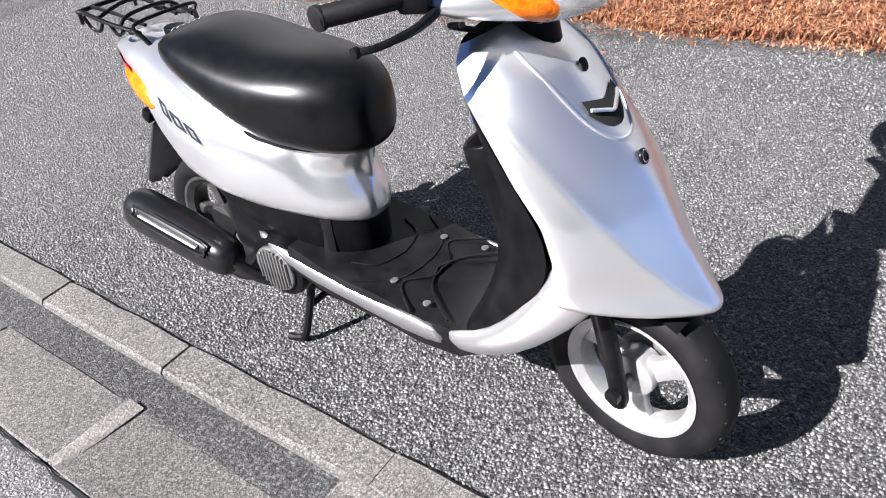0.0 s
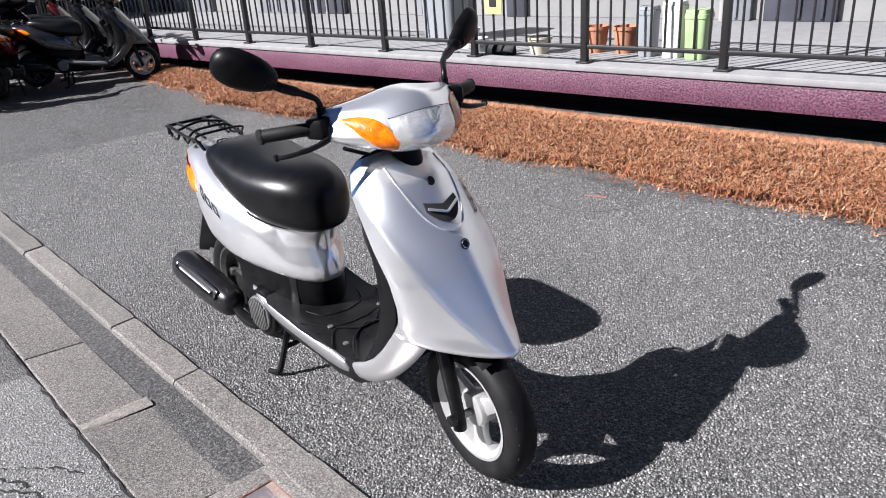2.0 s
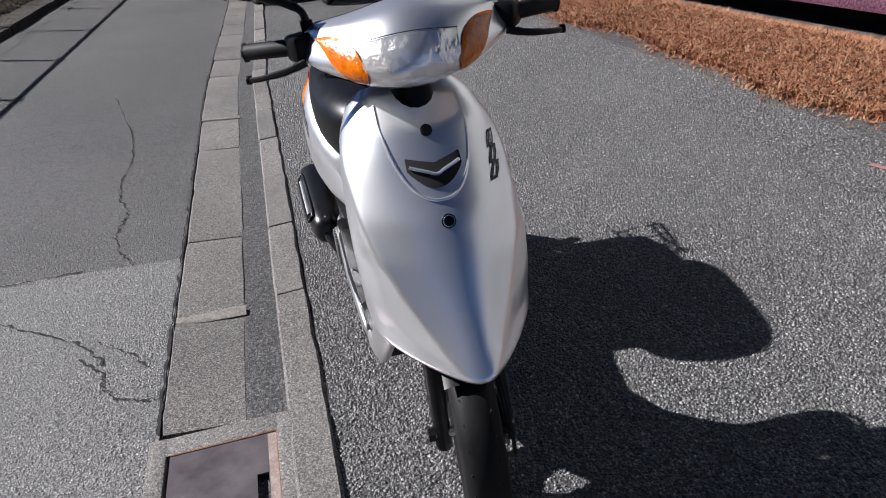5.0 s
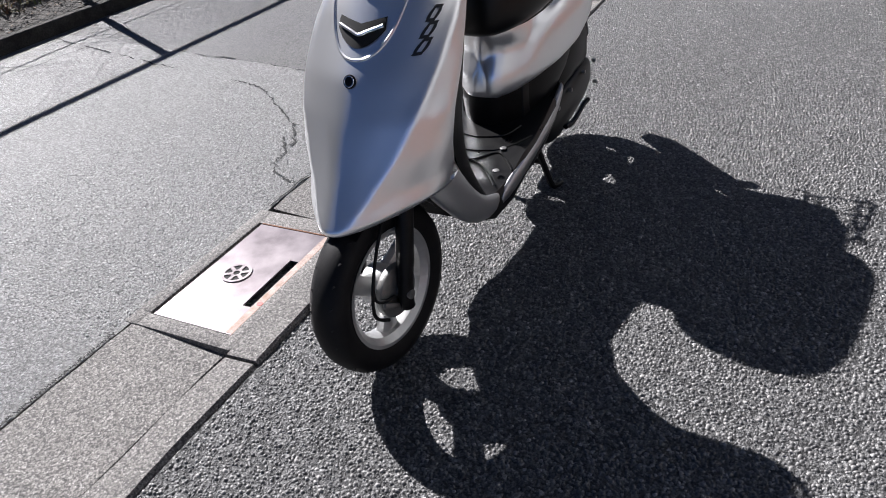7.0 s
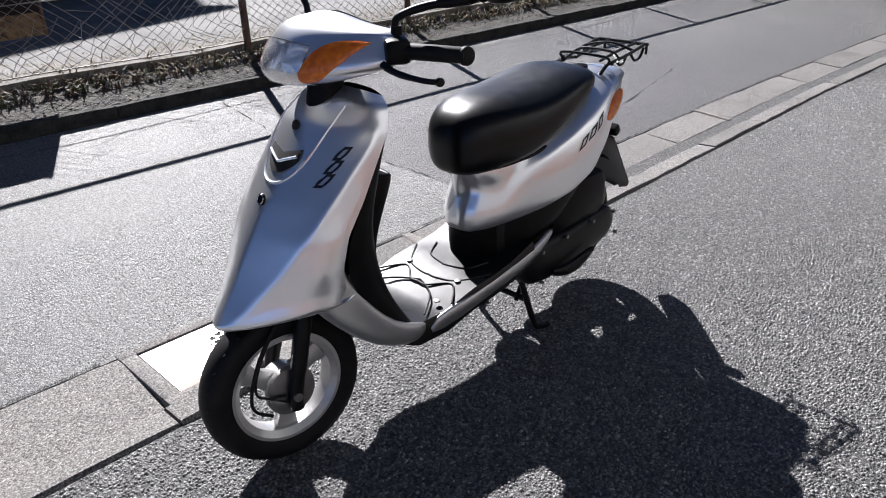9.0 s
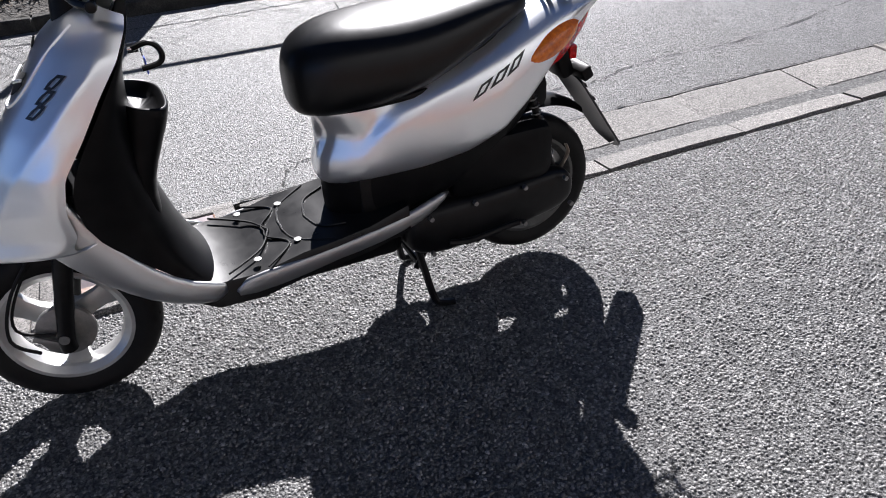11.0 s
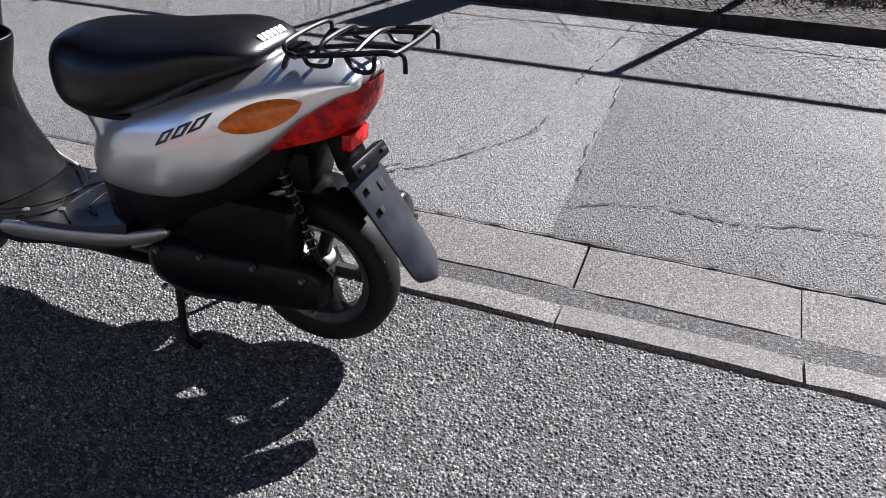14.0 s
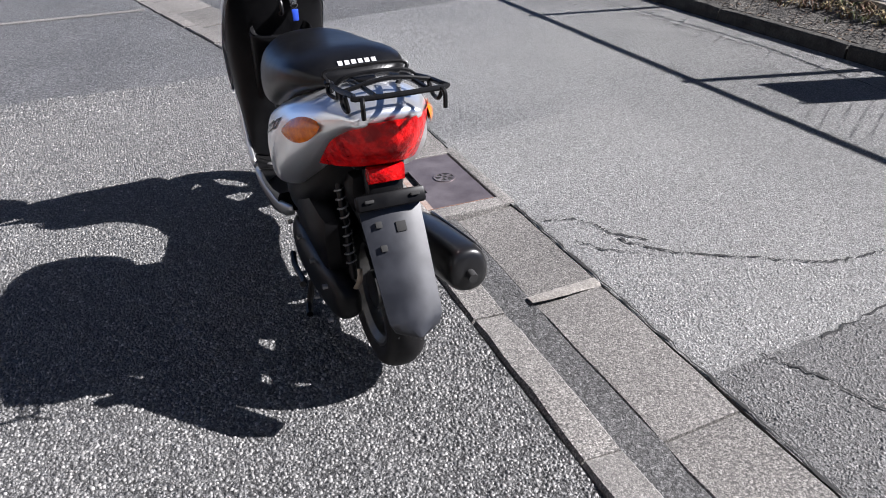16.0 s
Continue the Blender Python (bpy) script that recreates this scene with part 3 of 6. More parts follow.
def mirrored(build):
    for s in (1, -1):
        build(s)


def head_ring(v):
    """Centre and half sizes of the handlebar cover at a distance across."""
    a = abs(v) / 0.202
    front = 1.103 - 0.180 * a ** 2.0
    rear = 0.898 - 0.020 * a
    top = 0.976 - 0.024 * a ** 2 + 0.018 * math.exp(-(v / 0.075) ** 2)
    low = 0.855 + 0.044 * a ** 1.8
    shut = max(0.0, (a - 0.86) / 0.14) ** 2
    cu, cz, hu, hz = (front + rear) / 2, (top + low) / 2, (front - rear) / 2, (top - low) / 2
    return cu, cz, hu * (1 - 0.5 * shut), hz * (1 - 0.55 * shut)


def head_at(v, th, grow=1.0):
    cu, cz, hu, hz = head_ring(v)
    c, s = math.cos(radians(th)), math.sin(radians(th))
    p = 2.5
    x, z = math.copysign(abs(c) ** (2 / p), c), math.copysign(abs(s) ** (2 / p), s)
    # the front leans back towards the top
    return Vector((cu + hu * grow * x - 0.035 * (z + 0.3) * max(x, 0), v, cz + hz * grow * z + 0.018 * min(x, 0) * -1))


def head_out(v, th, d):
    """A point a little way out from the handlebar cover's skin."""
    p = head_at(v, th)
    n = (head_at(v + 0.002, th) - head_at(v - 0.002, th)).cross(head_at(v, th + 2) - head_at(v, th - 2)).normalized()
    cu, cz, _, _ = head_ring(v)
    if n.dot(p - Vector((cu, v * 0.6, cz))) < 0:
        n = -n
    return p + n * d


BODY = ((0.632, 0.418, 0.555, 0.018, 3.0), (0.626, 0.398, 0.585, 0.036, 3.4), (0.610, 0.392, 0.600, 0.058, 3.8), (0.580, 0.393, 0.612, 0.084, 4.2), (0.545, 0.397, 0.620, 0.106, 4.4), (0.500, 0.404, 0.630, 0.126, 4.4), (0.400, 0.418, 0.650, 0.162, 4.0),
        (0.300, 0.437, 0.675, 0.182, 3.6), (0.210, 0.470, 0.706, 0.186, 3.2), (0.130, 0.528, 0.732, 0.168, 2.8), (0.060, 0.590, 0.745, 0.142, 2.6), (0.000, 0.645, 0.747, 0.118, 2.4), (-0.060, 0.685, 0.742, 0.088, 2.3), (-0.100, 0.705, 0.732, 0.070, 2.2))


def body_ring():
    """Cosine and sine round a section, spaced evenly up the flanks."""
    qs = [-1, -0.992, -0.965, -0.90, -0.82, -0.72, -0.62, -0.52, -0.42, -0.32, -0.22, -0.12, 0.0, 0.12, 0.22, 0.32, 0.42, 0.52, 0.62, 0.72, 0.82, 0.90, 0.965, 0.992, 1]
    right = [(math.sqrt(max(0.0, 1 - q ** 4)), math.copysign(q * q, q)) for q in qs]
    return right + [(-c, sn) for c, sn in right[-2:0:-1]]


BODY_RING = body_ring()


def shoulder(u, z):
    """Share of the width left above the crease that climbs along the flank to the tail."""
    amount = 0.145 * min(max((0.59 - u) / 0.08, 0.0), 1.0) * min(max((u - 0.0) / 0.10, 0.0), 1.0)
    crease = float(np.interp(u, [0.01, 0.18, 0.32, 0.449, 0.532, 0.57, 0.62], [0.735, 0.683, 0.622, 0.566, 0.503, 0.467, 0.44]))
    t = min(max((z - crease) / 0.022, 0.0), 1.0)
    return 1 - amount * t * t * (3 - 2 * t)


def body_rows(steps=3):
    out = []
    for a, b in zip(BODY, BODY[1:]):
        out += [[p + (q - p) * k / steps for p, q in zip(a, b)] for k in range(steps)]
    return out + [BODY[-1]]


def body_at(row, c, sn):
    u, zb, zt, w, p = row
    p = p if sn >= 0 else p + 3.0          # full to the lower edge, rounder above
    x, y = math.copysign(abs(c) ** (2 / p), c), math.copysign(abs(sn) ** (2 / p), sn)
    z = (zb + zt) / 2 + (zt - zb) / 2 * y
    waist = 0.028 * math.exp(-((z - 0.515) / 0.045) ** 2) * min(max((u - 0.46) / 0.12, 0.0), 1.0)
    return Vector((u - waist, w * x * (1 - 0.10 * max(y, 0) - 0.05 * max(-y, 0) ** 2) * shoulder(u, z), z))


def body_side(u, z, s, lift):
    """A point on the flank of the rear body."""
    for a, b in zip(BODY, BODY[1:]):
        if b[0] <= u <= a[0]:
            t = (u - a[0]) / (b[0] - a[0])
            row = [p + (q - p) * t for p, q in zip(a, b)]
            _, zb, zt, w, p = row
            y = max(-1.0, min(1.0, (z - (zb + zt) / 2) / ((zt - zb) / 2)))
            p = p if y >= 0 else p + 3.0
            x = max(0.0, 1 - abs(y) ** p) ** (1 / p)
            return Vector((u, s * (w * x * (1 - 0.10 * max(y, 0) - 0.05 * max(-y, 0) ** 2) * shoulder(u, z) + lift), z))
    return Vector((u, s * 0.1, z))


def scooter(m, paint, name, label, detail=True, logos=True, group="", steer=0.0):
    sc = thing(name, label, "scooter", m, group)

    # ---- front cowl
    angs = [x * 3.75 - 90 for x in range(49)]
    ss = [0.0, 0.25, 0.6] + [1 + 0.25 * k for k in range(26)] + [7.4, 7.75, 8]
    rows = [[cowl_at(s, a) for a in angs] for s in ss]
    # the lip turns under
    lip = [p + Vector((-0.012, 0, -0.012)) for p in rows[-1]]
    lip2 = [p + Vector((-0.05, 0, 0.002)) for p in rows[-1]]
    part("front_cowl", loft(rows + [lip, lip2], False, False), paint, sc, "silver painted front cowl", subsurf=1)
    # lower sides sweep from the cowl down the legs and under the floor to the engine
    def sill(s):
        #        rear edge, front edge, distance out
        path = [((1.148, 0.570), (1.215, 0.510), 0.146, 0.118), ((1.132, 0.530), (1.218, 0.465), 0.151, 0.128), ((1.116, 0.488), (1.202, 0.428), 0.155, 0.135), ((1.084, 0.428), (1.158, 0.376), 0.157, 0.141), ((1.029, 0.358), (1.096, 0.311), 0.158, 0.146),
                ((0.959, 0.296), (1.014, 0.249), 0.158, 0.148), ((0.877, 0.281), (0.905, 0.221), 0.160, 0.150), ((0.755, 0.285), (0.785, 0.222), 0.163, 0.152), ((0.640, 0.300), (0.660, 0.246), 0.164, 0.154), ((0.530, 0.313), (0.525, 0.262), 0.163, 0.153), ((0.440, 0.328), (0.420, 0.284), 0.156, 0.146), ((0.350, 0.356), (0.340, 0.338), 0.143, 0.138)]
        rings = []
        for (ru, rz_), (fu, fz), v0, v1 in path:
            outer = []
            for k, bow in ((0.0, -0.010), (0.06, -0.002), (0.25, 0.003), (0.5, 0.005), (0.75, 0.004), (0.94, -0.001), (1.0, -0.009)):
                outer.append(Vector((ru + (fu - ru) * k, s * (v0 + (v1 - v0) * k + bow), rz_ + (fz - rz_) * k)))
            rings.append(outer + [p - Vector((0, s * 0.014, 0)) for p in outer[1:-1][::-1]])
        # on the silver scooter this panel's shade is part of its colour
        part("leg_panel", loft(rings[:7]), M_LEG_SHADE if paint == M_PAINT else paint, sc, "silver painted leg panel", subsurf=1)
        part("side_sill", loft(rings[6:]), M_SILL_SHADE, sc, "silver lower side panel, coloured darker for shade", subsurf=1)
    mirrored(sill)
    # black inner side of the leg shield
    inner = []
    prof = [(0.940, 0.865), (0.950, 0.830), (0.970, 0.780), (0.980, 0.730), (0.985, 0.670), (0.990, 0.590), (0.980, 0.500), (0.960, 0.410), (0.930, 0.330), (0.905, 0.280)]
    edge = [(0.950, 0.845, 0.100), (0.956, 0.827, 0.126), (0.982, 0.782, 0.145), (1.026, 0.723, 0.156), (1.070, 0.660, 0.163), (1.118, 0.596, 0.165), (1.135, 0.530, 0.162), (1.115, 0.450, 0.155), (1.040, 0.370, 0.150), (0.960, 0.290, 0.148)]
    for (cu, cz), (eu, ez, w) in zip(prof, edge):
        inner.append([Vector((eu + (cu - eu) * max(math.cos(radians(a)), 0) ** 0.7 - 0.002, w * 0.985 * math.sin(radians(a)), ez + (cz - ez) * math.cos(radians(a)))) for a in range(-90, 91, 12)])
    part("inner_shield", loft(inner, False, False), M_PLASTIC, sc, "black inner leg shield", subsurf=1)
    # glove pocket bulging to the rider
    rings = []
    for z, u, w, d in ((0.275, 0.885, 0.105, 0.030), (0.33, 0.892, 0.105, 0.036), (0.41, 0.917, 0.10, 0.040), (0.50, 0.935, 0.095, 0.045), (0.56, 0.925, 0.095, 0.058), (0.64, 0.905, 0.10, 0.075), (0.675, 0.897, 0.10, 0.080), (0.680, 0.90, 0.092, 0.070), (0.64, 0.905, 0.088, 0.060)):
        rings.append([Vector((u + 0.096 - d * 0.5 + d * 0.6 * x, w * y, z + 0.012 * x)) for x, y in oval(18, 3)])
    part("glove_pocket", loft(rings), M_PLASTIC, sc, "open black glove pocket", subsurf=1)
    if detail:
        hook = part("bag_hook", tube([(0.950, 0, 0.765), (0.920, 0, 0.772), (0.903, 0, 0.762), (0.897, 0, 0.742), (0.907, 0, 0.728), (0.940, 0, 0.723)], 0.006, 8), M_DARKMETAL, sc, "black bag hook")
        key = part("key", disc(0.011, 0.02, (0.947, -0.045, 0.755), "x", 16), M_CHROME, sc, "ignition lock with a key")
        part("key_tag", block((0.004, 0.020, 0.036), (0.930, -0.046, 0.715), 0.003), M_BLUE, key, "blue plastic key tag")
        part("key_ring", tube([(0.932, -0.056, 0.744), (0.932, -0.046, 0.734), (0.932, -0.036, 0.744), (0.932, -0.046, 0.755)], 0.0015, 6, cyclic=True), M_CHROME, key)
        # vent, bolt and badge on the cowl
        rim = [cowl_at(1.15 + 2.40 * (1 - (abs(a) / 24.0) ** 2.4) ** 0.8, a * 1.62, 0.0005) for a in [x * 2 - 24 for x in range(25)]]
        part("panel_edge", tube(rim, 0.0030, 8, straight=True), paint, sc, "raised edge of the vent panel")
        bm = bmesh.new()
        rows = []
        for i in range(15):
            a = -19 + 38 * i / 14
            q = abs(a) / 19
            up, dn = 2.62 + 0.16 * (1 - q), 3.30 - 0.40 * q ** 2
            rows.append([cowl_at(up + (dn - up) * t, a, 0.0022 + 0.0016 * math.sin(math.pi * t)) for t in (0, 0.3, 0.7, 1)])
        loft(rows, False, False, bm)
        vent = part("vent", bm, M_HOLE, sc, "black smile shaped air vent")
        bm = bmesh.new()
        part("vent_bar", tube([cowl_at(2.82 + 0.20 * (1 - abs(a) / 17), a, 0.006) for a in (-17, -12, -6, 0, 6, 12, 17)], 0.0034, 8), paint, vent, "silver bar across the vent")
        d = (cowl_at(2.1, 0, 0.01) - cowl_at(2.1, 0)).normalized()
        part("bolt_hole", disc(0.0115, 0.004, (0, 0, 0), "z", 18, None, 0.001), M_HOLE, sc, "round black plug", Matrix.Translation(cowl_at(2.1, 0, 0.002)) @ d.to_track_quat("Z", "Y").to_matrix().to_4x4())
        badge = part("badge", disc(0.0135, 0.005, (0, 0, 0), "z", 22, None, 0.0015), M_DARKMETAL, sc, "small round badge", Matrix.Translation(cowl_at(4.0, 0, 0.002)) @ d.to_track_quat("Z", "Y").to_matrix().to_4x4())
        part("badge_ring", tube([(0.010 * math.cos(k), 0.010 * math.sin(k), 0.003) for k in [i * math.pi / 5 for i in range(10)]], 0.0012, 6, cyclic=True, steps=2), M_CHROME, badge)

    def cowl_logo(s):
        bm = bmesh.new()
        for k in range(3):
            s0, s1 = 2.45 + 0.36 * k, 2.76 + 0.36 * k
            a0 = 54 - 4.0 * k
            for lift, g in ((0.0022, 1.0),):
                rows = [[cowl_at(s0 + (s1 - s0) * t, s * (a0 + g * w * (1 - 0.35 * abs(2 * t - 1) ** 3) + 4.0 - 7 * t), lift) for t in (-0.12, 0.1, 0.35, 0.6, 0.85, 1.08)] for w in (-4.8, -1.9)]
                loft(rows, False, False, bm)
                rows = [[cowl_at(s0 + (s1 - s0) * t, s * (a0 + g * w * (1 - 0.35 * abs(2 * t - 1) ** 3) + 4.0 - 7 * t), lift) for t in (-0.12, 0.1, 0.35, 0.6, 0.85, 1.08)] for w in (1.9, 4.8)]
                loft(rows, False, False, bm)
                for t0, t1 in ((-0.12, 0.12), (0.84, 1.08)):
                    loft([[cowl_at(s0 + (s1 - s0) * t, s * (a0 + w + 4.0 - 7 * t), lift + 0.0004) for t in (t0, t1)] for w in (-3.8, 0, 3.8)], False, False, bm)
        part("logo", bm, M_LOGO, sc, "slanted black logo shapes")
    if logos:
        cowl_logo(1)

    # ---- floor and lower body
    bm = bmesh.new()
    rows = []
    for u, z, w in ((0.97, 0.296, 0.130), (0.92, 0.278, 0.150), (0.82, 0.277, 0.155), (0.72, 0.300, 0.158), (0.64, 0.308, 0.160), (0.56, 0.318, 0.158), (0.46, 0.345, 0.155)):
        rows.append([Vector((u, w * x, z - (0.012 if abs(x) > 0.97 else 0))) for x in (-1.0, -0.96, -0.5, 0, 0.5, 0.96, 1.0)] + [Vector((u, w * x, z - 0.06)) for x in (1.0, -1.0)])
    floor = part("floorboard", loft(rows, True, True, bm), M_FLOOR, sc, "dark ribbed plastic floorboard")
    if detail:
        def mat_rib(s):
            for pts in (((0.885, 0.135), (0.80, 0.07), (0.765, 0.0)), ((0.80, 0.150), (0.735, 0.09), (0.775, 0.03), (0.775, 0.0)), ((0.64, 0.145), (0.715, 0.09), (0.735, 0.03), (0.735, 0.0)), ((0.60, 0.10), (0.655, 0.07), (0.675, 0.0))):
                part("floor_rib", tube([(u, s * v, 0.2885 + max(0.0, 0.80 - u) * 0.135) for u, v in pts], 0.0028, 6), M_FLOOR, floor)
            for u, v in ((0.817, 0.113), (0.717, 0.094)):
                part("floor_bolt", disc(0.009, 0.004, (u, s * v, 0.291 + max(0.0, 0.80 - u) * 0.14), "z", 14, None, 0.001), M_ALU, floor, "round floor bolt")
        mirrored(mat_rib)
    rings = []
    for u, zb, zt, w in ((0.618, 0.290, 0.45, 0.018), (0.608, 0.275, 0.47, 0.044), (0.575, 0.262, 0.48, 0.078), (0.52, 0.265, 0.49, 0.110), (0.42, 0.285, 0.50, 0.136), (0.30, 0.33, 0.52, 0.144), (0.20, 0.385, 0.54, 0.130), (0.12, 0.45, 0.58, 0.105), (0.05, 0.52, 0.62, 0.07)):
        rings.append([Vector((u, w * x, (zb + zt) / 2 + (zt - zb) / 2 * y)) for x, y in oval(18, 3.2)])
    part("under_cover", loft(rings), M_PLASTIC, sc, "black plastic side cover under the seat", subsurf=1)

    # ---- silver rear body
    part("rear_body", loft([[body_at(row, *q) for q in BODY_RING] for row in body_rows()]), paint, sc, "silver painted rear body", subsurf=1)

    def rear_side(s):
        lamp = part("rear_indicator", leaf((0.150, s * 0.168, 0.634), (-0.012, s * 0.118, 0.688), (0.30, s * 1.0, 0.10), 0.029, 0.016, 14, 8, 0.6), M_AMBER, sc, "amber leaf shaped indicator lens")
        if logos:
            bm = bmesh.new()
            for k in range(3):
                u0, z0 = 0.272 - 0.043 * k, 0.600 + 0.020 * k
                for y0, y1, x0, x1 in ((-1, 1, -1, -0.45), (-1, 1, 0.45, 1), (-1, -0.55, -1, 1), (0.55, 1, -1, 1)):
                    loft([[body_side(u0 - 0.016 * x - 0.012 * y, z0 + 0.0075 * x + 0.016 * y, s, 0.0012) for x in (x0, (x0 + x1) / 2, x1)] for y in (y0, (y0 + y1) / 2, y1)], False, False, bm)
            part("logo", bm, M_LOGO, sc, "slanted black logo shapes")
    mirrored(rear_side)

    # ---- tail lamp, bracket and mud flap
    rows = []
    for t in range(0, 15):
        a = -1 + 2 * t / 14
        v = 0.128 * a - 0.008
        back = -0.112 + 0.150 * abs(a) ** 2.6
        rows.append([Vector((back + 0.075 * k * (0.5 + 0.5 * abs(a)), v * (1 - 0.05 * k) * (1 + 0.02 * k), 0.716 - 0.012 * abs(a) - (0.104 + 0.034 * abs(a) ** 2) * k + 0.0 )) + Vector((-0.014 * math.sin(math.pi * k), 0, 0)) for k in (0, 0.15, 0.35, 0.6, 0.85, 1.0)])
    tail = part("tail_lamp", loft(rows, False, False), M_RED, sc, "large red tail lamp", subsurf=1)
    part("reflector", block((0.022, 0.082, 0.036), (-0.055, 0, 0.583), 0.005), M_RED, sc, "small red rear reflector")
    part("tail_inner", block((0.06, 0.12, 0.07), (0.005, 0, 0.615), 0.015), M_PLASTIC, sc)
    br = part("plate_bracket", block((0.030, 0.150, 0.034), (-0.078, 0, 0.532), 0.006, None, Matrix.Rotation(0.5, 4, "Y")), M_PLASTIC, sc, "black plate bracket")
    for s in (-1, 1):
        part("bracket_slot", block((0.010, 0.020, 0.007), (-0.092, s * 0.05, 0.541), 0.002, None, Matrix.Rotation(0.5, 4, "Y")), M_HOLE, br)
    part("bracket_arm", block((0.04, 0.08, 0.08), (-0.035, 0, 0.555), 0.012, None, Matrix.Rotation(0.35, 4, "Y")), M_PLASTIC, sc)
    # flap: slightly dished, rounded foot
    rows = []
    p0, p1 = Vector((-0.078, 0, 0.515)), Vector((-0.238, 0, 0.283))
    d = (p1 - p0).normalized()
    nrm = Vector((d.z, 0, -d.x))
    for i in range(15):
        t = i / 14
        w = 0.068 - 0.010 * t
        if t > 0.8:
            w *= math.sqrt(max(1 - ((t - 0.8) / 0.2) ** 2.6, 0.02))
        front = [p0.lerp(p1, t) + Vector((0, w * x, 0)) - nrm * 0.010 * x * x for x in (-1, -0.7, -0.35, 0, 0.35, 0.7, 1)]
        rows.append(front + [q + nrm * -0.006 for q in front[::-1]])
    flap = part("mud_flap", loft(rows), M_FLAP, sc, "scuffed grey-black plastic mud flap", angle=50)
    for u, v, w in ((0.12, 0.035, 0.014), (0.16, -0.012, 0.022), (0.30, 0.035, 0.014)):
        q = p0.lerp(p1, u)
        part("flap_hole", block((w, w, 0.004), (0, 0, 0), 0.001), M_HOLE, flap, "", Matrix.Translation(q + Vector((0, v, 0)) + nrm * 0.001) @ nrm.to_track_quat("Z", "Y").to_matrix().to_4x4())

    # ---- seat
    seat_ring = [(x2, y2 if y2 < 0 else math.copysign(abs(y2) ** 0.84, y2)) for x2, y2 in oval(36, 2.9)]
    rings = []
    for u, zb, zt, w in ((0.667, 0.605, 0.660, 0.022), (0.662, 0.580, 0.692, 0.050), (0.645, 0.566, 0.722, 0.080), (0.605, 0.560, 0.746, 0.112), (0.535, 0.562, 0.760, 0.142), (0.44, 0.572, 0.762, 0.158), (0.36, 0.602, 0.768, 0.160),
                         (0.28, 0.640, 0.780, 0.154), (0.21, 0.678, 0.788, 0.143), (0.15, 0.706, 0.784, 0.124), (0.112, 0.720, 0.768, 0.096), (0.098, 0.732, 0.753, 0.060)):
        rings.append([Vector((u, w * x * (1 - 0.16 * max(y, 0) ** 2), (zb + zt) / 2 + (zt - zb) / 2 * y)) for x, y in seat_ring])
    seat = part("seat", loft(rings), M_SEAT, sc, "black vinyl seat", subsurf=1)
    part("seat_pan", tube([(0.612, 0.0, 0.584), (0.58, 0.078, 0.582), (0.50, 0.114, 0.590), (0.38, 0.128, 0.606), (0.28, 0.120, 0.650), (0.18, 0.095, 0.710), (0.13, 0.0, 0.738), (0.18, -0.095, 0.710), (0.28, -0.120, 0.650), (0.38, -0.128, 0.606), (0.50, -0.114, 0.590), (0.58, -0.078, 0.582)], 0.007, 8, cyclic=True), M_PLASTIC, sc, "black rim under the seat")
    part("seat_latch", block((0.040, 0.055, 0.055), (0.592, 0, 0.572), 0.012), M_PLASTIC, sc, "black seat hinge block")
    if logos:
        bm = bmesh.new()
        for k in range(6):
            block((0.0016, 0.010, 0.016), (0, 0.038 - 0.0150 * k, 0), 0, bm)
        part("seat_mark", bm, M_LOGOW, seat, "row of pale letter bars", pose(0.120, -0.008, 0.7718, 0, 58, 0), smooth=False)

    # ---- rack, cap
    part("fuel_cap", disc(0.027, 0.022, (0.057, 0, 0.748), "z", 24, None, 0.005), M_PLASTIC, sc, "black filler cap")
    rack = part("rack", tube([(0.030, 0.076, 0.761), (-0.06, 0.088, 0.776), (-0.165, 0.086, 0.792), (-0.190, 0.076, 0.792), (-0.190, -0.076, 0.792), (-0.165, -0.086, 0.792), (-0.06, -0.088, 0.776), (0.030, -0.076, 0.761)], 0.0055, 8, straight=False), M_DARKMETAL, sc, "black steel luggage rack")
    def rail(pts, r=0.0048, nm="rack_rail"):
        part(nm, tube(pts, r, 7), M_DARKMETAL, rack)
    for s in (-1, 1):
        rail([(0.055, s * 0.066, 0.712), (0.048, s * 0.072, 0.735), (0.028, s * 0.083, 0.765), (0.010, s * 0.088, 0.764)], 0.006, "rack_foot")
        part("rack_bolt", disc(0.009, 0.012, (0.055, s * 0.066, 0.716), "z", 12, None, 0.002), M_DARKMETAL, rack)
        rail([(0.01, s * 0.045, 0.768), (-0.09, s * 0.05, 0.786), (-0.188, s * 0.05, 0.794)])
        rail([(-0.01, s * 0.092, 0.768), (-0.022, s * 0.094, 0.756), (-0.055, s * 0.086, 0.756), (-0.066, s * 0.088, 0.776)], 0.0045, "rack_loop")
        rail([(-0.09, s * 0.088, 0.783), (-0.112, s * 0.09, 0.756), (-0.145, s * 0.09, 0.758), (-0.155, s * 0.097, 0.789)], 0.0045, "rack_loop")
        rail([(-0.19, s * 0.075, 0.792), (-0.203, s * 0.078, 0.786), (-0.205, s * 0.078, 0.758)], 0.0045, "rack_hook")
    rail([(-0.03, -0.085, 0.772), (-0.035, -0.05, 0.79), (-0.035, 0.05, 0.79), (-0.03, 0.085, 0.772)])
    rail([(0.026, -0.08, 0.762), (0.034, -0.078, 0.786), (0.034, 0.078, 0.786), (0.026, 0.08, 0.762)], 0.0045, "rack_hoop")
    rail([(-0.11, -0.09, 0.784), (-0.115, 0, 0.80), (-0.11, 0.09, 0.784)])

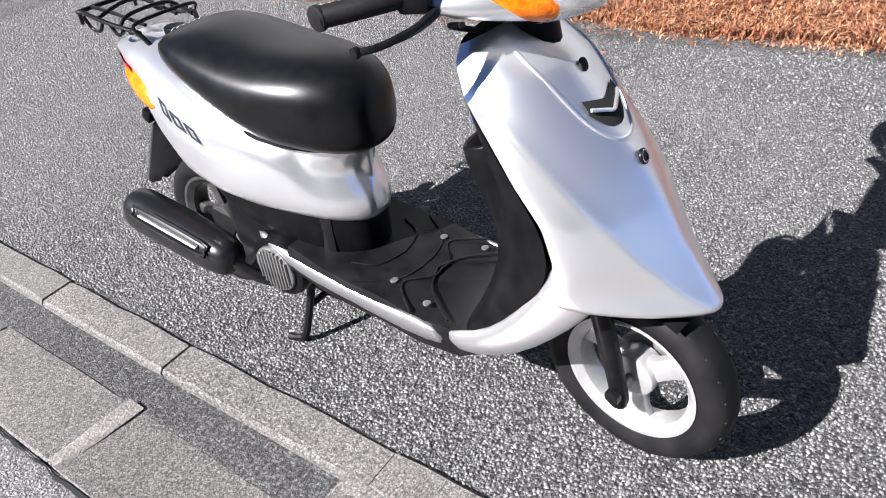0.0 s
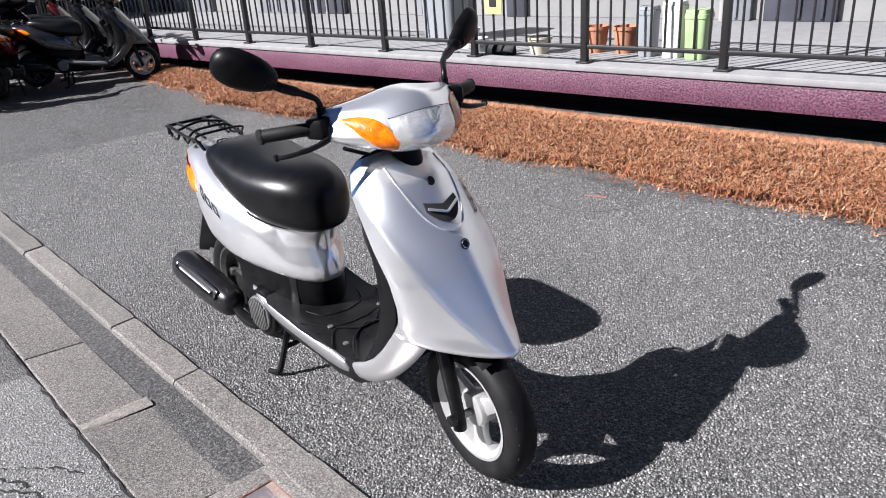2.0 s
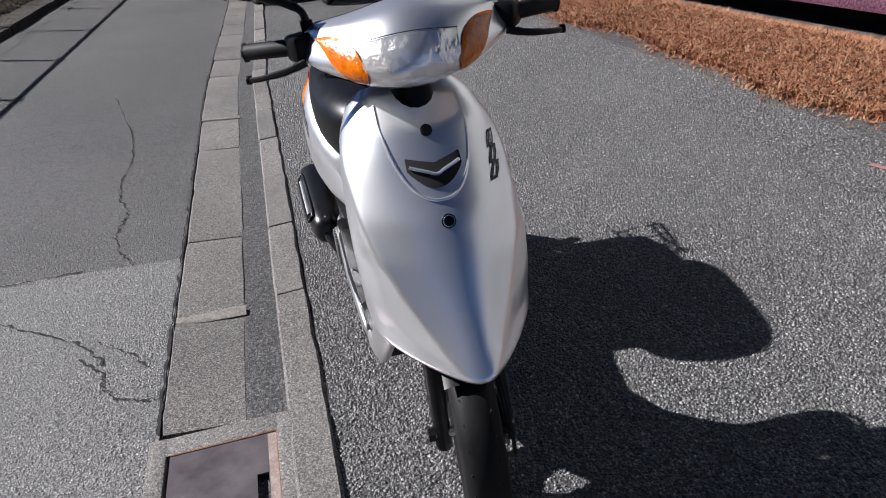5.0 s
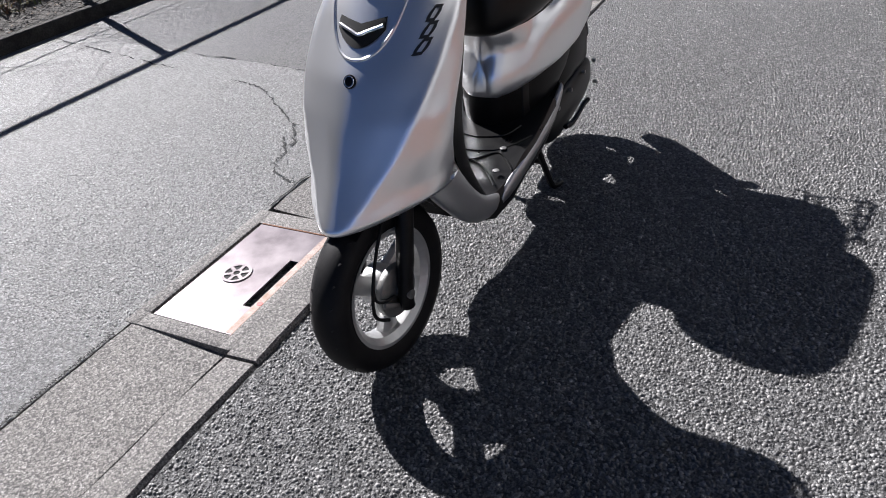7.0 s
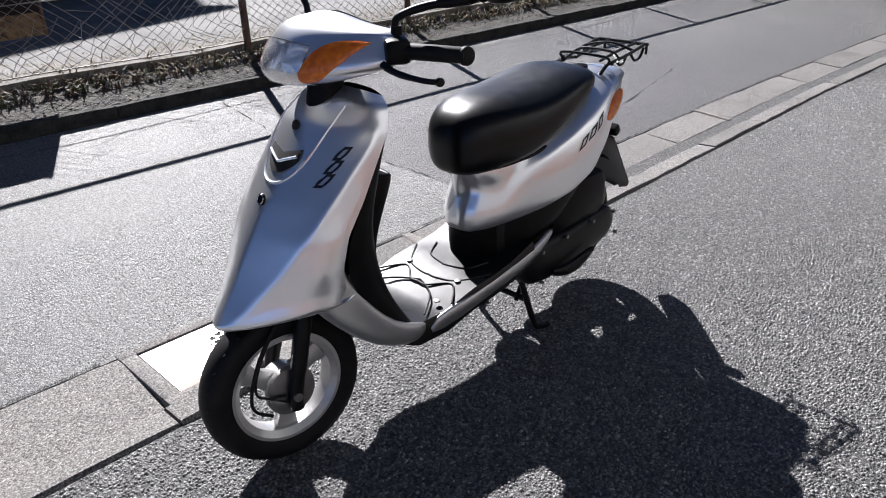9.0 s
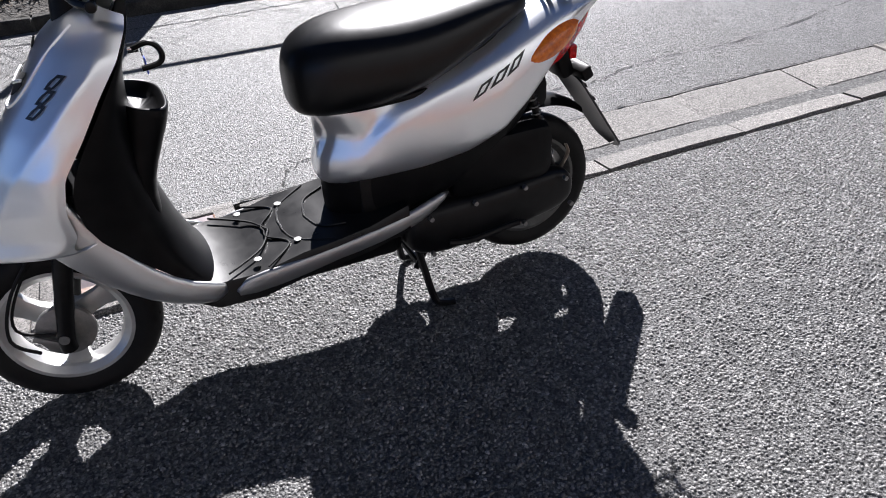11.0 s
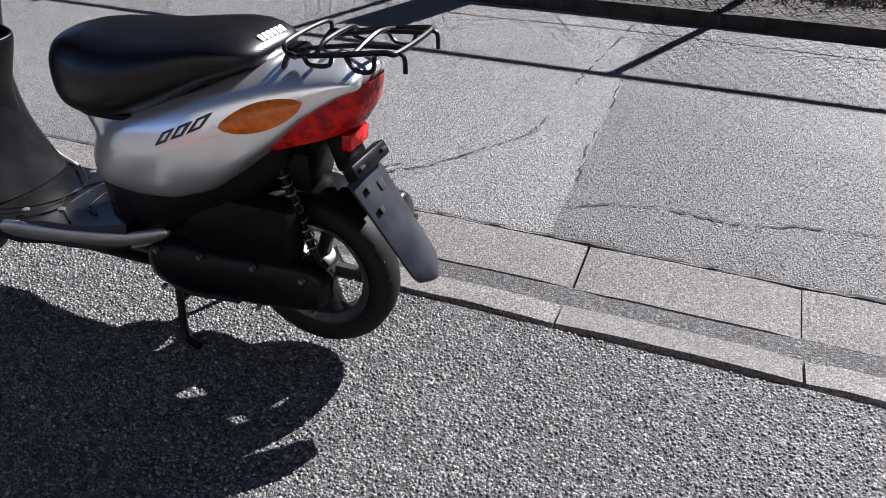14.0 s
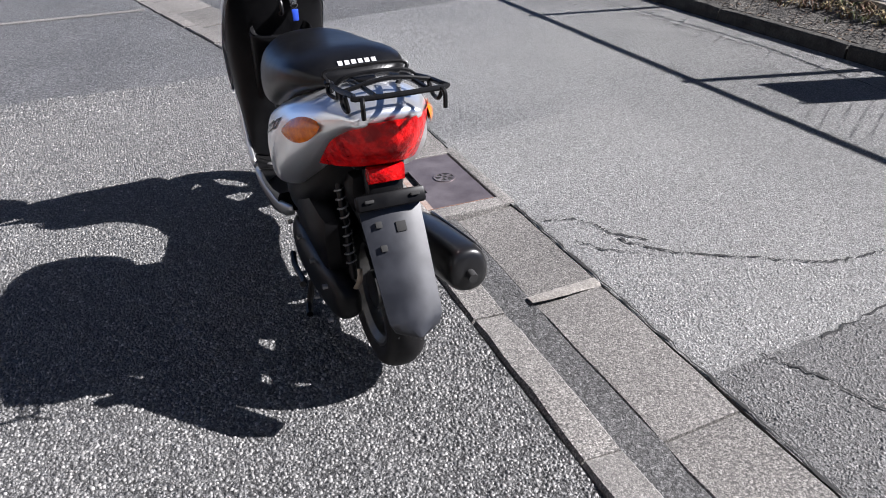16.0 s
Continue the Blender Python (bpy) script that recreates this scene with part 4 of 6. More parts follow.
    # ---- engine, rear wheel, exhaust
    wheel(sc, 0.195, 0.134, 0.092, 5, (0.060, -0.010, 0.231), M_RIMDARK, "rear_wheel")
    rings = []
    for u, z, hz, v0, v1 in ((0.46, 0.235, 0.035, 0.03, 0.12), (0.43, 0.235, 0.066, 0.03, 0.135), (0.36, 0.235, 0.078, 0.03, 0.142), (0.24, 0.240, 0.066, 0.055, 0.142), (0.13, 0.248, 0.066, 0.062, 0.140), (0.04, 0.252, 0.064, 0.062, 0.132), (-0.005, 0.253, 0.05, 0.062, 0.125), (-0.025, 0.253, 0.02, 0.065, 0.115)):
        rings.append([Vector((u, (v0 + v1) / 2 + (v1 - v0) / 2 * x, z + hz * y)) for x, y in oval(16, 3)])
    case = part("drive_case", loft(rings), M_DARKMETAL, sc, "black belt drive case", subsurf=1)
    for u, z in ((0.40, 0.285), (0.40, 0.185), (0.28, 0.295), (0.28, 0.188), (0.14, 0.30), (0.14, 0.195), (0.02, 0.295), (0.0, 0.215)):
        part("case_bolt", disc(0.006, 0.012, (u, 0.140, z), "y", 10), M_ALU, case)
    part("kick_lever", tube([(0.36, 0.15, 0.21), (0.30, 0.158, 0.205), (0.20, 0.158, 0.215), (0.17, 0.165, 0.222)], 0.008, 8), M_DARKMETAL, case, "black kick starter lever")
    part("engine_block", block((0.38, 0.20, 0.22), (0.37, 0.0, 0.33), 0.03), M_DARKMETAL, sc, "black engine block")
    part("air_box", block((0.30, 0.085, 0.16), (0.19, 0.090, 0.375), 0.042), M_PLASTIC, sc, "black air filter box")
    part("fan_cover", disc(0.082, 0.05, (0.40, -0.125, 0.265), "y", 28, None, 0.012), M_PLASTIC, sc, "black cooling fan cover")
    fins = part("cooling_grille", disc(0.060, 0.012, (0.40, -0.153, 0.265), "y", 24, None, 0.003), M_ALU, sc, "grey finned cooling grille")
    for k in range(-4, 5):
        part("fin", block((0.005, 0.010, 2 * math.sqrt(0.054 ** 2 - (0.011 * k) ** 2)), (0.40 + 0.011 * k, -0.160, 0.265), 0.001), M_ALU, fins)
    # rear shock on the drive side
    coil = []
    for k in range(0, 8 * 9 + 1):
        a = 2 * math.pi * k / 8
        q = Vector((0.026, 0.070, 0.335)).lerp(Vector((0.086, 0.068, 0.515)), k / 72)
        coil.append(q + Vector((0.0125 * math.cos(a), 0.0125 * math.sin(a), 0)))
    shock = part("rear_shock", tube([(0.018, 0.070, 0.30), (0.094, 0.068, 0.54)], 0.009, 10), M_DARKMETAL, sc, "rear shock absorber")
    part("spring", tube(coil, 0.0022, 6, straight=True), M_ALU, shock, "bright coil spring")
    part("brake_arm", tube([(0.065, 0.072, 0.212), (0.012, 0.075, 0.268), (-0.030, 0.070, 0.322), (-0.026, 0.066, 0.350)], [0.010, 0.008, 0.007, 0.006], 8, squash=0.5), M_TAN, sc, "tarnished rear brake arm")
    rows = []
    for k in range(13):
        a = radians(38 + 90 * k / 12)
        rows.append([Vector((0.045 + r * math.cos(a), w, 0.250 + r * math.sin(a))) for r, w in ((0.212, -0.052), (0.224, -0.035), (0.228, 0), (0.224, 0.035), (0.212, 0.052))])
    part("inner_fender", block((0.17, 0.12, 0.10), (0.105, 0, 0.505), 0.03), M_PLASTIC, sc, "black inner fender under the tail")
    part("wheel_guard", loft(rows, False, False), M_PLASTIC, sc, "black rear wheel guard")
    # exhaust
    rings = []
    a0, a1 = Vector((-0.092, -0.176, 0.318)), Vector((0.285, -0.174, 0.258))
    ax = (a1 - a0).normalized()
    up = Vector((0, 0, 1)) - ax * ax.z
    up.normalize()
    sd = ax.cross(up)
    for t, r in ((0.0, 0.030), (0.006, 0.052), (0.04, 0.060), (0.12, 0.065), (0.6, 0.064), (0.85, 0.059), (0.95, 0.052), (1.0, 0.03)):
        rings.append([a0.lerp(a1, t) + up * r * 0.92 * y + sd * r * x * 0.85 for x, y in oval(22, 2.3)])
    muf = part("muffler", loft(rings), M_MUFFLER, sc, "black cylindrical muffler", subsurf=1)
    face = (sd * (1 if sd.y < 0 else -1) * 0.80 + up * 0.60).normalized()
    rise = (up * 0.80 - sd * (1 if sd.y < 0 else -1) * 0.60).normalized()
    part("heat_shield_slot", tube([a0.lerp(a1, t) + face * 0.0545 for t in (0.22, 0.4, 0.6, 0.78)], 0.0095, 10, squash=0.5), M_ALU, muf, "long slot in the heat shield")
    part("slot_rim", tube([a0.lerp(a1, t) + face * 0.0565 + rise * dz for t, dz in ((0.16, 0.0), (0.20, 0.016), (0.80, 0.016), (0.84, 0.0), (0.80, -0.016), (0.20, -0.016))], 0.0050, 8, cyclic=True, steps=3), M_MUFFLER, muf)
    part("exhaust_pipe", tube([(0.27, -0.18, 0.26), (0.34, -0.14, 0.20), (0.42, -0.06, 0.185), (0.48, -0.02, 0.22)], 0.015, 10), M_MUFFLER, sc, "black exhaust pipe")
    part("tail_pipe", tube([(-0.088, -0.176, 0.312), (-0.112, -0.176, 0.309)], 0.012, 10), M_HOLE, sc)
    # centre stand
    st = part("centre_stand", tube([(0.42, 0.075, 0.185), (0.41, 0.09, 0.12), (0.395, 0.115, 0.03), (0.375, 0.125, 0.014), (0.345, 0.13, 0.010)], 0.010, 8), M_DARKMETAL, sc, "black steel centre stand")
    part("stand_leg", tube([(0.42, -0.075, 0.185), (0.41, -0.09, 0.12), (0.395, -0.115, 0.03), (0.375, -0.125, 0.014), (0.345, -0.13, 0.010)], 0.010, 8), M_DARKMETAL, st)
    part("stand_bar", tube([(0.408, 0.09, 0.11), (0.408, -0.09, 0.11)], 0.009, 8), M_DARKMETAL, st)
    part("stand_spring", tube([(0.42, 0.06, 0.10), (0.34, 0.05, 0.21)], 0.008, 8), M_DARKMETAL, st)
    part("belly", block((0.34, 0.17, 0.10), (0.62, 0, 0.222), 0.03), M_PLASTIC, sc, "black frame underside")

    # ---- front fork and wheel (turned slightly)
    foot = Matrix.Translation((1.22, 0, 0.2))
    swing = foot @ Matrix.Rotation(radians(steer), 4, Vector((-0.235, 0, 1)).normalized()) @ foot.inverted()
    turn, raised = swing @ pose(0.054, 0.004, 0.004), swing @ pose(0.054, 0, 0.035)
    fork = part("front_fork", tube([(1.180, 0.066, 0.165), (1.178, 0.066, 0.20), (1.145, 0.063, 0.33), (1.105, 0.058, 0.48)], [0.018, 0.018, 0.020, 0.020], 12), M_DARKMETAL, sc, "black front fork", turn)
    part("fork_leg", tube([(1.180, -0.066, 0.165), (1.178, -0.066, 0.20), (1.145, -0.063, 0.33), (1.105, -0.058, 0.48)], [0.018, 0.018, 0.020, 0.020], 12), M_DARKMETAL, fork)
    part("axle", disc(0.011, 0.17, (1.180, 0, 0.20), "y", 14), M_ALU, fork)
    part("axle_nut", disc(0.016, 0.014, (1.180, -0.088, 0.20), "y", 6), M_DARKMETAL, fork)
    part("brake_drum", disc(0.062, 0.018, (1.180, 0.040, 0.20), "y", 28, None, 0.004), M_ALU, fork, "grey drum brake plate")
    part("brake_arm", block((0.014, 0.008, 0.07), (1.215, 0.058, 0.185), 0.002, None, Matrix.Rotation(1.0, 4, "Y")), M_ALU, fork)
    part("brake_cable", tube([(1.24, 0.060, 0.165), (1.285, 0.065, 0.215), (1.25, 0.062, 0.32), (1.16, 0.05, 0.43)], 0.004, 6), M_RUBBER, fork, "black brake cable")
    part("speedo_cable", tube([(1.20, 0.055, 0.20), (1.268, 0.06, 0.235), (1.24, 0.055, 0.32), (1.15, 0.045, 0.44)], 0.0035, 6), M_RUBBER, fork)
    rows = []
    for k in range(15):
        a = radians(62 + 85 * k / 14)
        rows.append([Vector((1.180 + r * math.cos(a), w, 0.20 + r * math.sin(a))) for r, w in ((0.207, -0.050), (0.216, -0.034), (0.219, 0), (0.216, 0.034), (0.207, 0.050))])
    part("front_guard", loft(rows, False, False), M_PLASTIC, fork, "black inner front mudguard")
    part("arch_liner", block((0.16, 0.19, 0.09), (1.12, 0, 0.495), 0.03), M_PLASTIC, sc, "black wheel arch liner")
    wh = wheel(sc, 0.199, 0.134, 0.088, 3, (0, 0, 0), M_RIM, "front_wheel")
    wh.matrix_local = turn @ pose(1.180, 0, 0.203)

    # ---- handlebar cover, lamp, bars, mirrors
    vs = [-0.202, -0.196, -0.186, -0.170, -0.148, -0.12, -0.09, -0.06, -0.03, 0, 0.03, 0.06, 0.09, 0.12, 0.148, 0.170, 0.186, 0.196, 0.202]
    head = part("handlebar_cover", loft([[head_at(v, th) for th in range(0, 360, 15)] for v in vs]), paint, sc, "silver handlebar cover", raised, subsurf=1)
    rows = [[head_out(v, th, 0.0012) for th in (-62, -45, -28, -12, 2, 12, 20 - 60 * max(0, abs(v) - 0.055))] for v in [x * 0.0085 - 0.085 for x in range(21)]]
    part("headlamp_reflector", loft([[p for p in r] for r in rows], False, False), M_REFL, head, "silvered lamp reflector")
    rows = [[head_out(v, th, 0.0034) for th in (-64, -45, -28, -12, 2, 12, 21 - 60 * max(0, abs(v) - 0.055))] for v in [x * 0.0086 - 0.086 for x in range(21)]]
    lens = part("headlamp_lens", loft(rows, False, False), M_CLEAR, head, "clear headlamp lens")
    rows = [[head_at(v, th, 1.014) for th in (128, 132, 138, 144, 152, 165, 180, 195, 210, 225, 240, 252, 262)] for v in [x * 0.0198 - 0.198 for x in range(21)]]
    part("rear_cover", loft(rows, False, False), M_PLASTIC, head, "black cover on the rider's side")
    # the gap between hood and lens
    edge = [x * 0.0085 - 0.085 for x in range(21)]
    part("lens_gap", tube([head_out(v, 20.8 - 60 * max(0, abs(v) - 0.055), 0.0030) for v in edge], 0.0010, 6, straight=True), M_HOLE, head)
    part("speedometer", disc(0.036, 0.010, (0.918, 0, 0.962), "z", 28, None, 0.003), M_PLASTIC, head, "round dark speedometer")
    part("bulb", disc(0.012, 0.012, (1.085, 0, 0.915), "x", 14, None, 0.004), M_CHROME, head)

    def bar(s):
        back = 0.110 if s > 0 else 0.0           # one mirror is turned back
        rows = []
        for i in range(13):
            t = i / 12
            v = s * (0.080 + 0.084 * t)
            lo, hi = -74 + 82 * t ** 1.1, 4 + 46 * t ** 0.7
            midt = (lo + hi) / 2
            half = (hi - lo) / 2 * max(math.sin(math.pi * (0.06 + 0.94 * t)), 0.02) ** 0.55
            rows.append([head_out(v, midt + half * k, 0.0022 + 0.0030 * (1 - k * k)) for k in (-1, -0.75, -0.5, -0.25, 0, 0.25, 0.5, 0.75, 1)])
        part("front_indicator", loft(rows, False, False), M_AMBER, head, "amber front indicator lens")
        part("grip", tube([(0.912, s * 0.195, 0.928), (0.880, s * 0.258, 0.926), (0.836, s * 0.312, 0.920)], 0.0165, 12), M_RUBBER, head, "ribbed black rubber grip")
        part("bar_end", disc(0.019, 0.010, (0.834, s * 0.315, 0.9195), "y", 14, None, 0.002), M_RUBBER, head)
        part("switch_box", block((0.050, 0.055, 0.050), (0.912, s * 0.195, 0.928), 0.010, None, Matrix.Rotation(s * -0.5, 4, "Z")), M_PLASTIC, head, "black switch housing")
        lev = part("brake_lever", tube([(0.945, s * 0.192, 0.905), (0.942, s * 0.232, 0.893), (0.922, s * 0.285, 0.883), (0.900, s * 0.308, 0.879)], [0.008, 0.007, 0.006, 0.006], 8), M_DARKMETAL, head, "black brake lever")
        part("lever_knob", disc(0.009, 0.012, (0.898, s * 0.311, 0.879), "y", 12, None, 0.003), M_DARKMETAL, lev)
        part("mirror_boss", disc(0.012, 0.03, (0.900, s * 0.180, 0.958), "z", 12), M_PLASTIC, head)
        stem = part("mirror_stem", tube([(0.900, s * 0.180, 0.955), (0.899, s * 0.184, 0.988), (0.893 - back * 0.4, s * 0.212 + back * 0.08, 1.008), (0.884 - back * 0.8, s * 0.262 + back * 0.2, 1.032 - back * 0.12)], [0.008, 0.0075, 0.0085, 0.012], 10), M_DARKMETAL, head, "black bent mirror stem")
        c = Vector((0.866 - back, s * 0.334 + back * 0.25, 1.080 - back * 0.2))
        d = Vector((0.35, s * -0.72, -0.42)).normalized()
        face = Vector((-1, s * -0.50, 0.26)).normalized()
        long_ = (d - face * d.dot(face)).normalized()
        wide = face.cross(long_)
        rings = []
        for t, r in ((0.028, 0.2), (0.026, 0.55), (0.016, 0.86), (0.0, 1.0), (-0.006, 1.0)):
            rings.append([c - face * t + long_ * 0.076 * r * x + wide * 0.045 * r * y * (1 - 0.16 * x) for x, y in oval(24, 2.3)])
        mir = part("mirror_shell", loft(rings), M_PLASTIC, head, "black oval mirror shell")
        part("mirror_glass", loft([[c + face * 0.0075 + long_ * 0.070 * r * x + wide * 0.040 * r * y * (1 - 0.16 * x) for x, y in oval(24, 2.3)] for r in (1.0, 0.5)]), M_MIRROR, mir, "mirror glass")
        part("mirror_arm", tube([(0.884 - back * 0.8, s * 0.262 + back * 0.2, 1.032 - back * 0.12), (0.880 - back * 0.9, s * 0.285 + back * 0.22, 1.047 - back * 0.16), (0.880 - back, s * 0.305 + back * 0.24, 1.062 - back * 0.2)], [0.012, 0.018, 0.024], 10), M_PLASTIC, mir)
    mirrored(bar)
    part("steering_neck", tube([(1.035, 0, 0.82), (1.015, 0, 0.92)], 0.040, 16), M_PLASTIC, sc, "black steering neck")
    part("throttle_cable", tube([(1.00, -0.16, 0.91), (0.95, -0.12, 0.89), (0.98, -0.05, 0.86)], 0.005, 6), M_RUBBER, sc)
    return sc


drain()
scooter(pose(0.450, 0.460, 0, 0, 0, 0.4), M_PAINT, "motor_scooter", "silver step-through motor scooter on its centre stand", steer=-8.0)

# ---------------------------------------------------------------- far side: bank, fence, parking



def far_line(y0, x):
    return y0 + SKEW * max(-14, min(14, x))


def far_bank():
    bank = tagged(part("bank_kerb", loft([[Vector((x, far_line(y, x), z)) for y, z in ((-2.475, 0.06), (-2.477, 0.170), (-2.483, 0.177), (-2.525, 0.177), (-2.54, 0.06))] for x in (-30, -14, -7, 0, 7, 14, 30)]), M_CONC2, smooth=False), "old concrete kerb along the bank, coloured dark for shade", "kerb", kind="structure")
    rnd = random.Random(11)
    stone = stone_mesh("bank_kerb_stone", 0.99, -0.036, 0.036, 0.0, 0.0, 0.12, 0.008)
    stone.materials.clear()
    # stone colour lowered to paint the shade on the face towards the road
    stone.materials.append(material("shaded_kerb", (0.0112, 0.0104, 0.0088), (0.048, 0.0448, 0.0384), 0.95, scale=9, bump=0.7, bscale=130, fine=0.4))
    for k in range(-11, 9):
        ob = new("bank_kerb_stone", stone)
        ob.parent = bank
        x = k * 1.0 + 0.3
        ob.matrix_local = pose(x, far_line(-2.503, x) + rnd.uniform(-0.006, 0.006), 0.190 + rnd.uniform(-0.006, 0.006), rnd.uniform(-2, 2), 0, math.degrees(SKEW) + rnd.uniform(-0.5, 0.5))
    # plank that holds the parking ground back
    rows = []
    for i in range(61):
        x = -18 + 0.5 * i
        z = 0.292 + 0.012 * math.sin(i * 1.7) + 0.008 * math.sin(i * 0.6)
        rows.append([Vector((x, far_line(y, x), z + dz)) for y, dz in ((-2.975, -0.10), (-2.975, 0.02), (-3.01, 0.024), (-3.01, -0.10))])
    tagged(part("edging_board", loft(rows), material("weathered_board", (0.096, 0.0864, 0.072), (0.208, 0.188, 0.16), 0.9, scale=10, bump=0.5, bscale=80, fine=0.2), smooth=False), "weathered edging board along the parking ground", "edging", kind="structure")


def tufts(name, count, area, height, mats, label, category, seed, zf, lean=0.5, width=0.006, per=4):
    """Low dry growth as many small bent blades."""
    rng = np.random.default_rng(seed)
    verts, faces, idx = [], [], []
    for _ in range(count):
        x, y = area(rng)
        z = zf(x, y)
        if z is None:
            continue
        mi = int(rng.integers(len(mats)))
        for _ in range(per):
            a = rng.uniform(0, 2 * math.pi)
            h = height * rng.uniform(0.4, 1.2)
            d = Vector((math.cos(a), math.sin(a), 0))
            s = Vector((-d.y, d.x, 0)) * width * rng.uniform(0.6, 1.5)
            p = Vector((x + rng.normal(0, 0.012), y + rng.normal(0, 0.012), z - 0.01))
            q = p + d * h * lean * rng.uniform(0.1, 0.7) + Vector((0, 0, h * 0.6))
            r = q + d * h * lean * rng.uniform(0.3, 1.2) + Vector((0, 0, h * rng.uniform(-0.1, 0.4)))
            n = len(verts)
            verts += [tuple(p - s), tuple(p + s), tuple(q + s), tuple(q - s), tuple(r)]
            faces += [(n, n + 1, n + 2, n + 3), (n + 3, n + 2, n + 4)]
            idx += [mi, mi]
    me = bpy.data.meshes.new(name)
    me.from_pydata(verts, [], faces)
    for m in mats:
        me.materials.append(m)
    me.polygons.foreach_set("material_index", idx)
    return tagged(new(name, me), label, category, kind="stuff")


def chain_fence():
    fence = thing("chain_link_fence", "sagging chain-link fence on rusty brown posts", "fence")
    rnd = random.Random(3)
    xs = [-13.3, -11.6, -9.9, -8.2, -6.5, -4.9, -3.5, -1.90, -0.38, 1.365, 3.05, 4.75, 6.45]
    top = 1.24
    for x in xs:
        y = far_line(-2.955, x)
        b = Vector((x, y, 0.16))
        lean = Vector((rnd.uniform(-0.015, 0.015), rnd.uniform(-0.02, 0.02), 1))
        t = b + lean * (top - 0.16)
        post = part("post", tube([b, b.lerp(t, 0.5), t], 0.026, 12, straight=True), M_POST, fence, "rusty round steel post")
        part("post_footing", block((0.17, 0.15, 0.11), (x + 0.02, y + 0.03, 0.20), 0.02, None, Matrix.Rotation(rnd.uniform(-0.3, 0.3), 4, "Z")), M_CONC2, post, "rough concrete footing")
    x0, x1 = xs[0], xs[-1]
    part("top_rail", tube([(x, far_line(-2.955, x), top - 0.02) for x in xs], 0.017, 10, straight=True), M_POST, fence, "rusty top rail")
    wire = material("galvanised_wire", (0.371, 0.365, 0.346), (0.23, 0.198, 0.166), 0.45, 0.5, scale=6)
    for zz, sag in ((0.72, 0.04), (0.335, 0.02)):
        pts = [(x0 + (x1 - x0) * k / 90, 0, 0) for k in range(91)]
        part("tension_wire", tube([(p[0], far_line(-2.95, p[0]) + 0.01 * math.sin(p[0] * 3), zz + sag * math.sin(p[0] * 2.2) * math.sin(p[0] * 0.7)) for p in pts], 0.004, 6, straight=True), wire, fence, "slack tension wire")

    def warp(x, z):
        return Vector((x + 0.03 * math.sin(2.1 * x + 4.0 * z) + 0.02 * noise.noise((x * 2.5, z * 3, 0)), far_line(-2.95, x) + 0.035 * noise.noise((x * 1.3, z * 1.5, 5)), z + 0.02 * noise.noise((x * 3, z * 2, 9))))
    bm = bmesh.new()
    z0, z1, pitch = 0.35, top - 0.03, 0.074
    n = int((x1 - x0) / pitch)
    h = z1 - z0
    for sgn in (1, -1):
        for k in range(-16, n + 16):
            xa = x0 + k * pitch
            pts = [(xa + sgn * 1.30 * h * j / 12, z0 + h * j / 12) for j in range(13)]
            pts = [p for p in pts if x0 <= p[0] <= x1]
            run = [p for p in pts if not (0.20 < p[0] < 0.65 and p[1] < 1.05 and p[1] > 0.55) and not (2.1 < p[0] < 2.8 and 0.50 < p[1] < 0.72)]
            if len(run) == len(pts) and len(pts) > 1:
                tube([warp(*p) for p in pts], 0.0019, 4, bm, straight=True)
            elif len(run) > 2:
                tube([warp(p[0] + rnd.uniform(-0.06, 0.06), p[1] + rnd.uniform(-0.03, 0.03)) for p in run[:5]], 0.0019, 4, bm, straight=True)
    tagged(part("wire_mesh", bm, wire, fence, "bent diamond wire mesh", smooth=False), kind="stuff")


def rusty_box():
    b = thing("rusty_sign_box", "rusty brown steel box hung on the fence", "sign box", pose(1.055, far_line(-3.0, 1.055), 0.548, 0, 1, math.degrees(SKEW)))
    part("panel", block((0.29, 0.03, 0.52), (0, 0, 0.27), 0.006), material("rust_brown", (0.007, 0.0028, 0.002), (0.019, 0.008, 0.0055), 0.8, 0.1, scale=9, bump=0.3, bscale=120), b, "brown rusted panel")
    part("foot_panel", block((0.285, 0.034, 0.13), (0, 0.001, 0.067), 0.004), material("rust_cream", (0.22, 0.14, 0.07), (0.04, 0.018, 0.010), 0.8, scale=26, spread=(0.45, 0.65)), b, "peeling cream strip streaked with rust")
    for s in (-1, 1):
        part("edge_trim", block((0.018, 0.045, 0.54), (s * 0.150, 0, 0.27), 0.003), M_POST, b)


M_GLASS = material("car_glass", (0.012, 0.014, 0.017), rough=0.06, coat=0.6)
M_GRILLE = material("grille_black", (0.012, 0.012, 0.013), rough=0.4)
M_PLATEY = material("plate_yellow", (0.68, 0.496, 0.016), rough=0.45)
M_PLATEW = material("plate_white", (0.64, 0.64, 0.624), rough=0.45)
M_LAMPW = material("lamp_clear", (0.44, 0.456, 0.48), rough=0.12, metal=0.6, coat=1.0)


